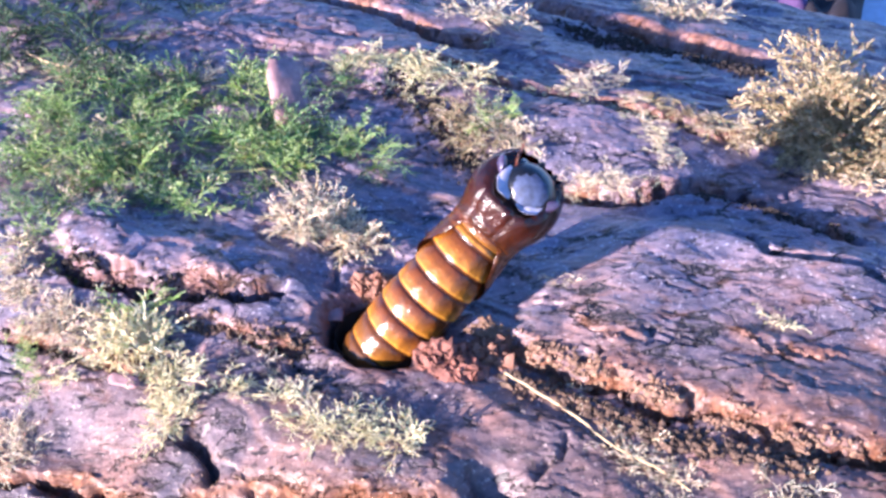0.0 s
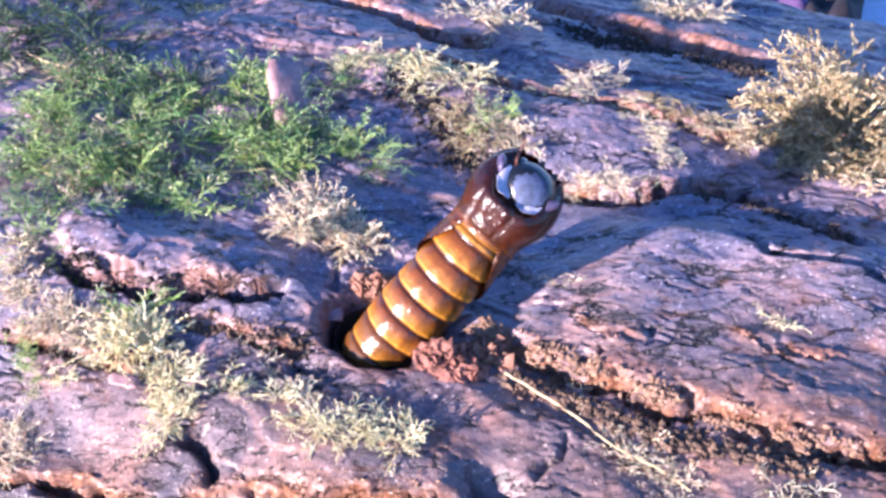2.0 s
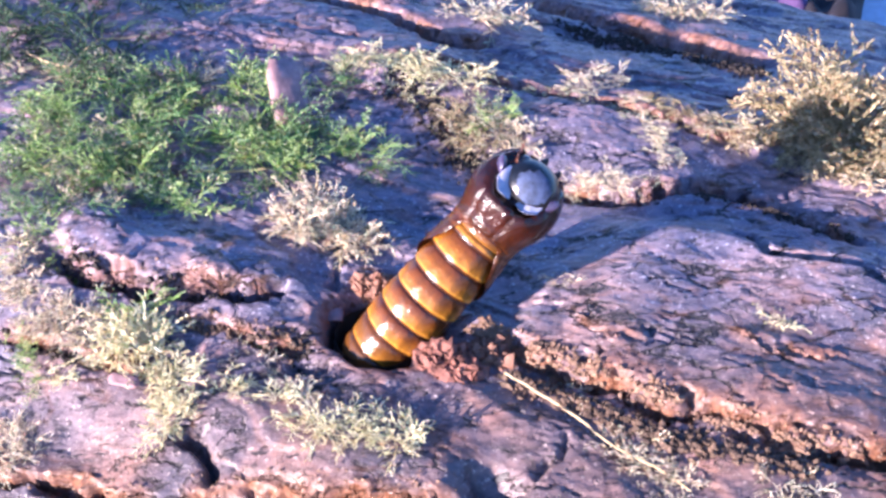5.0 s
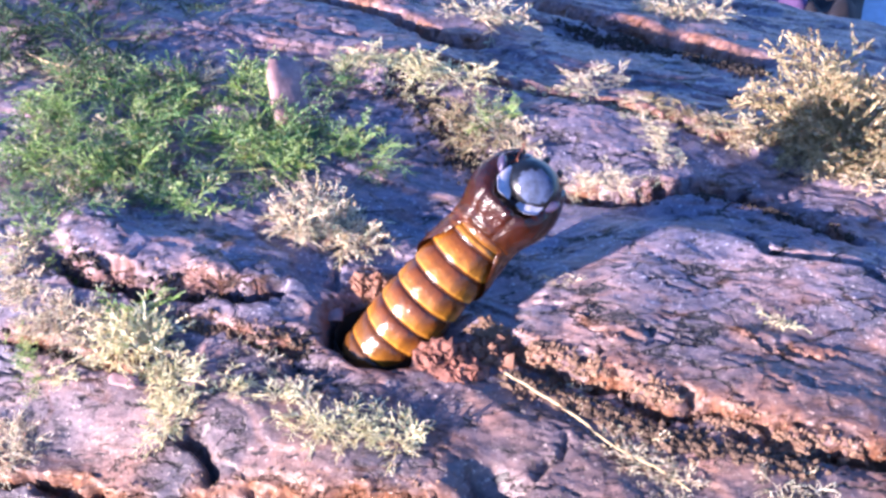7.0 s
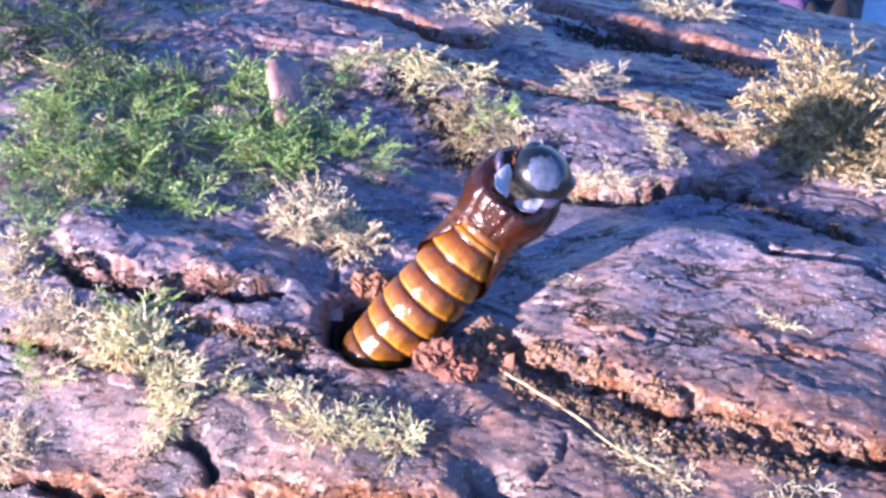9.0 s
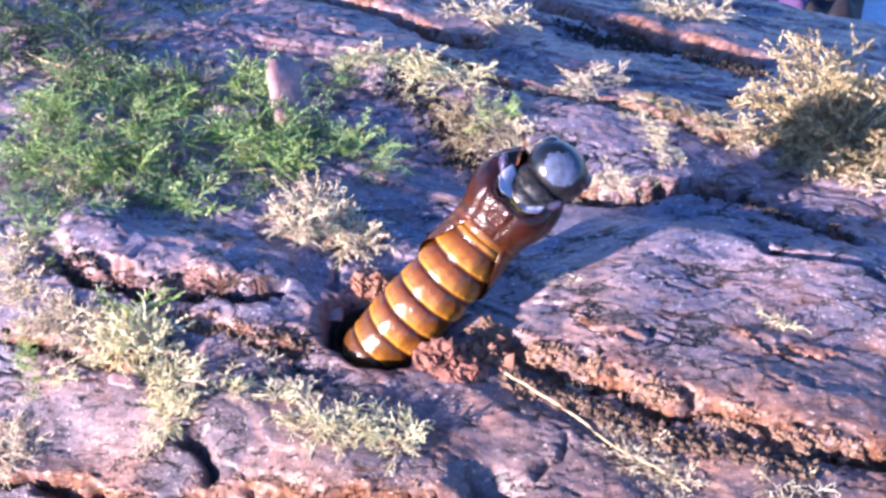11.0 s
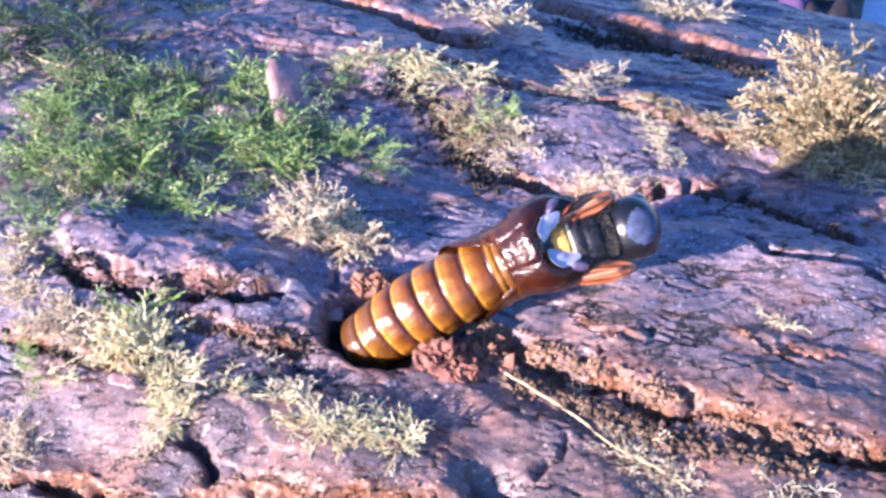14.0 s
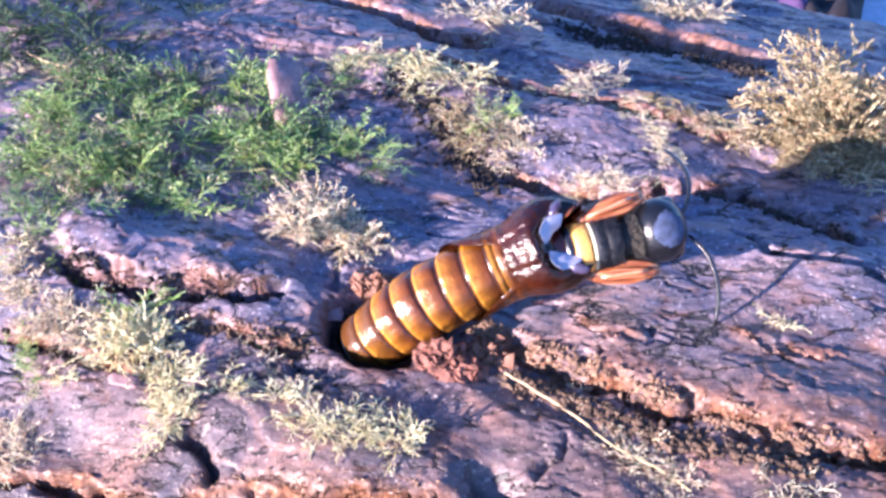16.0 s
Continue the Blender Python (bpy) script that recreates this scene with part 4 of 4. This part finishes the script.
SHELL_Z = (-0.2, 0.15, 0.4, 0.6, 0.95, 1.15, 1.5, 2.0, 2.5, 3.0, 3.5, 4.0, 4.5, 5.0, 5.5, 6.0, 6.5, 7.0, 7.4, 7.7)
SHELL_R = (2.72, 2.80, 2.74, 2.82, 2.76, 2.84, 2.90, 3.02, 3.20, 3.36, 3.50, 3.58, 3.60, 3.56, 3.45, 3.28, 3.04, 2.70, 2.34, 1.98)


def build_pupa():
    pupa = thing("moth_pupa", "glossy amber ringed moth pupa sticking out of a bark hole", "pupa", m=Matrix.Translation(on_log(*HOLE)))
    rings = []
    girth = (2.44, 2.62, 2.78, 2.88, 2.90, 2.84, 2.70, 2.50)
    for k in range(RINGS):
        r, s = girth[k], girth[k + 1]
        # a rolled lip at the tail side, a full belly, and a neck that slips under the next ring
        prof = [(-0.35, r * 0.87), (-0.20, r * 0.915), (-0.11, r * 0.955), (-0.04, r * 0.98), (0.06, r * 1.0), (0.2, r * 1.006), (0.4, r * 1.008), (0.7, (r * 0.7 + s * 0.3) * 1.012),
                (1.05, (r + s) * 0.508), (1.4, s * 1.0), (1.60, s * 0.985), (1.74, s * 0.965), (1.84, s * 0.94), (1.94, s * 0.92), (2.1, s * 0.89)]
        if k == 0:       # the blunt tail end, with its pale worn tip
            prof = [(0.0, 0.0), (-0.05, 1.4), (0.0, 1.9), (0.12, 2.2), (0.3, 2.38)] + prof[6:]
        ring = part("abdomen_ring", lathe(prof, 72, lambda z, a, q: (q * (1 + 0.010 * math.sin(5 * a + k) + 0.006 * math.sin(11 * a + 3 * k)), z + 0.05 * math.sin(a + 1.7 * k))),
                    (TAIL, DUSK)[k] if k < 2 else AMBER, pupa)
        if k == 0:
            part("tail_rim", lathe([(0.02, 1.75), (-0.10, 1.85), (-0.08, 2.0), (0.06, 2.16), (0.12, 2.1)], 40), BUFF, ring, "pale worn rim of the tail")
        rings.append(ring)
    prof = list(zip(SHELL_Z, SHELL_R)) + [(7.72, 1.90), (7.60, 1.88), (7.3, 2.26), (6.9, 2.60), (6.4, 2.92), (5.8, 3.18), (5.0, 3.40), (4.0, 3.40), (3.0, 3.16), (2.0, 2.84), (1.2, 2.60)]
    shell = part("thorax_shell", lathe(prof, 112, split), MAROON, pupa, "split dark red-brown translucent thorax skin")
    for z, r0, r1 in ((-0.15, 2.60, 2.56), (0.62, 2.58, 2.62)):
        part("thorax_ring", lathe([(z - 0.1, r0 * 0.9), (z, r0 * 0.97), (z + 0.1, r0), (z + 0.35, (r0 + r1) / 2 * 1.01), (z + 0.6, r1 * 0.985), (z + 0.74, r1 * 0.94), (z + 0.84, r1 * 0.88)], 64), DUSK, shell, "narrow dusky ring behind the thorax")
    for sgn in (1, -1):
        part("skin_flap", skin_flap(sgn), PALE, shell, "pale lavender glossy skin flap")
        part("curled_edge", ellipsoid(0.42, 0.30, 0.75, 0.16, 3, 20), INDIGO, shell, "dark violet curled skin edge",
             pose(sgn * 2.42 * MM, 1.72 * MM, 6.0 * MM, -16, sgn * 28, -sgn * 40))
        part("torn_skin", skin_shred(sgn), MEMBRANE, shell, "torn amber shreds of skin")
    return pupa, rings, shell


def skin_shred(sgn):
    """Thin curled shreds at the torn rim."""
    rng = random.Random(5 + sgn)
    bm = bmesh.new()
    for j in range(7):
        a = math.pi / 2 - sgn * (0.95 + 0.16 * j)
        r, z = split(7.7, a, 1.98)
        p = Vector((r * math.cos(a), r * math.sin(a), z - 0.15))
        out = Vector((math.cos(a), math.sin(a), 0))
        w = Vector((-math.sin(a), math.cos(a), 0)) * rng.uniform(0.12, 0.24)
        size, old = rng.uniform(0.5, 1.0), None
        for i in range(5):
            q = i / 4
            c = p + out * (0.45 * size * q * q) + Vector((0, 0, size * (q - 0.35 * q * q)))
            pair = [bm.verts.new((c + w * k * (1 - 0.8 * q) + out * o) * MM) for k, o in ((-1, 0), (1, 0), (1, 0.07), (-1, 0.07))]
            if old:
                for e in range(4):
                    bm.faces.new((old[e], old[(e + 1) % 4], pair[(e + 1) % 4], pair[e]))
            old = pair
        bm.faces.new(old)
    return bm


def fur(bm_seed, z0, z1, r, count, length, lean):
    """Short hairs that stand off a furry body along z."""
    rng = random.Random(bm_seed)
    bm = bmesh.new()
    for _ in range(count):
        a, z = rng.uniform(-0.4, math.pi + 0.4), rng.uniform(z0, z1)
        out = Vector((math.cos(a), math.sin(a), 0))
        d = (out + Vector((rng.gauss(0, 0.25), rng.gauss(0, 0.25), lean + rng.gauss(0, 0.3)))).normalized()
        p = out * r + Vector((0, 0, z))
        w = d.cross(Vector((0, 0, 1))).normalized() * 0.035
        k = length * rng.uniform(0.6, 1.3)
        v = [bm.verts.new(q * MM) for q in (p - w, p + w, p + w.cross(d) * 1.6, p + d * k)]
        for f in ((0, 1, 3), (1, 2, 3), (2, 0, 3)):
            bm.faces.new([v[i] for i in f])
    return bm


def wing_bud(sgn):
    """A crumpled wing: a tapering pad with ribs that run along it."""
    bm = bmesh.new()
    rows = []
    for i in range(19):
        q = i / 18
        z = -2.9 + 5.6 * q
        body = math.sin(math.pi * min(1, 0.06 + 0.90 * q)) ** 0.55
        row = []
        for k in range(48):
            a = k * 2 * math.pi / 48
            rib = 1 + 0.13 * math.cos(8 * a + 0.5 * math.sin(3 * q)) * min(1, 4 * q * (1 - q) + 0.2) + 0.03 * math.sin(13 * q + 2 * a)
            row.append(bm.verts.new(((0.92 * math.cos(a) * rib * body + sgn * 0.35 * (q - 0.5) ** 2) * MM, 1.0 * math.sin(a) * rib * body * MM, (z + 0.12 * math.cos(8 * a)) * MM)))
        rows.append(row)
    for r0, r1 in zip(rows[:-1], rows[1:]):
        for k in range(48):
            j = (k + 1) % 48
            bm.faces.new((r0[k], r0[j], r1[j], r1[k]))
    bm.faces.new(rows[0][::-1]), bm.faces.new(rows[-1])
    return bm


def build_moth():
    buds = []
    moth = thing("moth", "dark moth with a yellow band climbing out of its pupal skin", "moth")
    head = part("head", ellipsoid(2.52, 2.15, 2.16, 0, 5, 48), HEAD, moth, "glossy black rounded head")
    # a ragged cap over the head that holds its painted sheen
    bm = ellipsoid(2.54, 2.17, 2.18, 0, 5, 72)
    gone = []
    for w in bm.verts:
        x, y, z = w.co / MM
        ragged = 1.0 + 0.30 * noise.noise(Vector((x * 1.6, z * 1.6, 3.0))) + 0.12 * noise.noise(Vector((x * 5, z * 5, 7.0)))
        if y < 0.4 or ((x + 0.1) / 1.55) ** 2 + ((z - 0.35) / 1.25) ** 2 > ragged:
            gone.append(w)
    bmesh.ops.delete(bm, geom=gone, context="VERTS")
    part("crown", bm, CROWN_SHEEN, head, "blue-grey sky sheen painted on the crown")
    for sgn in (1, -1):
        part("eye", ellipsoid(0.75, 0.9, 0.95), BLACK, head, m=pose(sgn * 1.75 * MM, -0.1 * MM, 0.75 * MM))
        part("palp", ellipsoid(0.3, 0.35, 0.7, 0.1, 4, 14), COLLAR, head, m=pose(sgn * 0.7 * MM, -1.2 * MM, 1.9 * MM, 30, 0, 0))
    collar = part("collar", lathe([(-4.2, 0.0), (-4.2, 1.4), (-3.7, 1.6), (-3.1, 1.5), (-2.6, 1.66), (-2.0, 1.7), (-1.2, 1.5)], 36), COLLAR, moth, "grey-brown furry collar")
    part("collar_hair", fur(3, -2.7, -1.8, 1.60, 420, 0.5, 0.2), BUFF, collar, "buff-grey tufted hair")
    thorax = part("thorax", lathe([(-5.7, 1.6), (-5.5, 1.86), (-5.0, 2.0), (-4.6, 1.93), (-4.5, 1.82), (-4.4, 1.98), (-3.9, 1.96), (-3.5, 1.8), (-3.3, 1.5), (-3.1, 1.1)], 44), FUR, moth, "dark furry thorax")
    part("thorax_hair", fur(4, -5.3, -3.4, 1.92, 900, 0.34, 0.5), FUR, thorax)
    part("pale_line", lathe([(-5.65, 1.6), (-5.6, 1.92), (-5.48, 1.96), (-5.36, 1.91), (-5.34, 1.6)], 44), CREAM, thorax, "thin cream line")
    part("yellow_band", lathe([(-7.1, 1.7), (-6.95, 1.95), (-6.5, 2.06), (-5.95, 2.0), (-5.72, 1.92), (-5.68, 1.6)], 44), GOLD, thorax, "bright yellow band")
    part("abdomen", lathe([(-11.2, 0.0), (-11.0, 0.7), (-10.4, 1.2), (-9.4, 1.6), (-8.6, 1.8), (-8.0, 1.9), (-7.75, 1.93), (-7.6, 1.7)], 44), WINE, thorax, "dark wine-red abdomen")
    part("black_ring", lathe([(-7.7, 1.6), (-7.65, 1.95), (-7.3, 2.0), (-7.1, 1.93), (-7.05, 1.6)], 44), BLACK, thorax)
    for sgn in (1, -1):
        bud = part("wing_bud", wing_bud(sgn), RUSSET, moth, "crumpled striped russet wing bud", pose(sgn * 2.4 * MM, 0.3 * MM, -3.2 * MM, 0, sgn * 8, 0))
        buds.append(bud)
        part("vein", tube([Vector((sgn * 0.2 + 0.05 * z, 0.98 - 0.035 * z * z, z)) * MM for z in (-2.0, -1.2, -0.5, 0.2, 0.9, 1.6)], [0.13 * MM] * 6), COPPER, bud, "pale copper vein")
        part("foreleg", tube([Vector((sgn * 1.2, -1.0, -3.4)) * MM, Vector((sgn * 1.9, -1.7, -1.8)) * MM, Vector((sgn * 2.0, -2.0, 0.2)) * MM], [0.35 * MM, 0.3 * MM, 0.2 * MM]), LEG, moth)
    antennae = []
    for sgn in (1, -1):
        pts = []
        for k in range(15):
            q = k / 14
            pts.append(Vector((sgn * 7.0 * (0.45 * q + 0.55 * q * q), 0.9 * math.sin(q * 2.6), 2.2 * math.sin(q * 1.9))) * MM)
        antennae.append(part("antenna", tube(pts, [(0.12 + 0.09 * math.sin(k / 14 * 3.0)) * MM for k in range(15)]), BLACK, moth, "thin black antenna"))
    return moth, thorax, antennae, buds


PUPA, PUPA_RINGS, THORAX_SHELL = build_pupa()
MOTH, MOTH_THORAX, ANTENNAE, BUDS = build_moth()

# time; where the abdomen leaves the hole; bearing and rise of the abdomen there, of the thorax skin and of the moth;
# how far the moth's head stands before the abdomen's end; how many rings stand out of the hole
STAGES = [
    (0.0, (-4.57, -9.54, -1.82), (18.3, 46.8), (25.6, 43.8), (23.6, 38.8), 5.79, 4.75),
    (1.5, (-4.57, -9.54, -1.82), (18.2, 46.8), (25.9, 44.0), (23.9, 39.1), 5.82, 4.76),
    (3.0, (-4.57, -9.54, -1.82), (18.3, 46.8), (25.6, 43.8), (23.7, 38.9), 5.86, 4.75),
    (4.2, (-4.57, -9.54, -1.82), (18.3, 46.8), (25.6, 43.8), (23.7, 38.9), 5.98, 4.75),
    (6.5, (-4.57, -9.54, -1.82), (18.3, 46.8), (25.6, 43.8), (23.7, 38.9), 6.40, 4.75),
    (7.5, (-4.57, -9.54, -1.82), (18.5, 47.1), (25.3, 43.5), (23.5, 38.7), 6.25, 4.75),
    (8.0, (-4.57, -9.54, -1.82), (17.4, 46.1), (26.6, 44.5), (24.2, 39.3), 6.65, 4.75),
    (8.5, (-4.57, -9.54, -1.82), (17.1, 45.8), (27.4, 45.1), (24.9, 39.9), 7.10, 4.76),
    (9.0, (-4.62, -9.54, -1.82), (16.8, 45.5), (27.4, 45.1), (24.7, 39.7), 7.50, 4.78),
    (11.3, (-4.48, -9.43, -1.68), (16.3, 45.1), (25.6, 43.8), (20.8, 36.4), 8.49, 4.76),
    (12.0, (-4.48, -9.38, -1.61), (16.5, 45.3), (22.2, 41.1), (18.3, 34.1), 8.66, 4.78),
    (12.4, (-4.48, -9.35, -1.57), (16.9, 45.6), (20.6, 39.7), (17.6, 31.6), 8.68, 4.78),
    (12.5, (-4.31, -9.24, -1.43), (11.3, 45.4), (16.3, 36.7), (16.9, 25.7), 9.22, 4.53),
    (12.6, (-4.66, -9.16, -1.33), (-0.5, 39.8), (7.3, 32.9), (11.1, 13.9), 9.66, 4.67),
    (13.0, (-4.75, -9.13, -1.29), (-0.5, 39.8), (6.6, 30.1), (13.3, 12.0), 10.03, 4.71),
    (13.5, (-4.75, -9.13, -1.29), (-0.3, 40.2), (6.7, 29.2), (14.1, 12.0), 10.45, 4.73),
    (14.0, (-4.75, -9.13, -1.29), (0.6, 41.3), (6.2, 27.6), (13.5, 10.4), 10.75, 4.72),
    (14.5, (-4.75, -9.13, -1.29), (1.6, 42.5), (5.5, 25.8), (12.6, 8.4), 10.86, 4.72),
    (15.0, (-4.75, -9.13, -1.29), (1.8, 42.8), (5.5, 25.8), (12.8, 8.6), 11.19, 4.73),
    (15.5, (-4.75, -9.13, -1.29), (2.0, 43.0), (5.3, 25.6), (12.5, 8.3), 11.86, 4.73),
    (16.0, (-4.75, -9.13, -1.29), (2.1, 43.1), (5.2, 25.4), (11.8, 7.4), 12.71, 4.73),
]


def heading_of(bearing, rise):
    return Vector((math.cos(radians(bearing)) * math.cos(radians(rise)), math.sin(radians(bearing)) * math.cos(radians(rise)), math.sin(radians(rise))))


def frame_at(p, d):
    y = (DORSAL - d * DORSAL.dot(d)).normalized()
    m = Matrix((y.cross(d), y, d)).transposed().to_4x4()
    m.translation = p * MM
    return m


def spine(key):
    """Poses of the rings, the thorax skin and the moth for one key."""
    t, base, d0, d1, d2, lead, shown = key
    d0, d1, d2 = heading_of(*d0), heading_of(*d1), heading_of(*d2)
    gap = GAP * (1 - 0.02 * min(1.0, max(0.0, (t - 11.3) / 1.3)))       # the rings draw together as the tail comes out
    p, res = Vector(base) - d0 * (2.3 * (6 - shown) - RINGS * (GAP - gap)), []
    for k in range(RINGS):
        f = min(1.0, max(0.0, (k - 1.2) / 5.2))
        f = f * f * (3 - 2 * f)
        d = d0.slerp(d1, f)
        res.append(frame_at(p, d))
        p = p + d * gap
    lead -= 0.28 * min(1.0, max(0.0, (9.5 - lead) / 2))       # the head sits deep in the skin until it is free
    rise = 0.75 + 0.25 * min(1.0, max(0.0, (lead - 7.5) / 3))        # the moth's back fills the split, then lifts clear of the skin
    return t, res, frame_at(p, d1), frame_at(p + d2 * lead, d2) @ pose(0, rise * MM, 0)


def motions():
    inv = PUPA.matrix_basis.inverted()
    rows = [spine(k) for k in STAGES]
    for i, ob in enumerate(PUPA_RINGS):
        walk(ob, [(t, inv @ res[i]) for t, res, _, _ in rows])
    walk(THORAX_SHELL, [(t, inv @ s) for t, _, s, _ in rows])
    walk(MOTH, [(t, h) for t, _, _, h in rows])
    walk(MOTH_THORAX, [(t, pose(0, y * MM, z * MM)) for t, y, z in ((0.0, -0.8, 1.8), (8.0, -0.8, 1.8), (9.0, -0.3, 1.8), (11.6, 0.1, 1.8), (12.6, 0.3, 1.3), (13.5, 0.3, 0.7), (15.5, 0.3, 0.0), (16.0, 0.3, 0.0))])
    for sgn, ob in zip((1, -1), BUDS):
        tucked = pose(sgn * 1.2 * MM, -0.8 * MM, -5.2 * MM)
        out = pose(sgn * 2.4 * MM, 0.3 * MM, -3.4 * MM, 0, sgn * 8, 0)
        walk(ob, [(0.0, tucked), (11.8, tucked), (12.7, pose(sgn * 1.9 * MM, 0.0, -3.7 * MM, 0, sgn * 5, 0)), (13.6, out), (16.0, out)])
    for sgn, ob in zip((1, -1), ANTENNAE):
        inside = pose(sgn * 0.3 * MM, -0.3 * MM, 1.2 * MM, 0, sgn * 96, 0)
        half = pose(sgn * 1.2 * MM, 0.3 * MM, 2.0 * MM, 0, sgn * 30, 0)
        free = pose(-0.9 * MM, 0.3 * MM, 2.1 * MM, 0, -13, 6) if sgn < 0 else pose(0.9 * MM, 0.3 * MM, 2.1 * MM, 0, 8, -48)
        t0 = 15.35 if sgn < 0 else 15.6
        walk(ob, [(0.0, inside), (t0 - 0.15, inside), (t0, half), (t0 + 0.15, free), (16.0, free)])


motions()
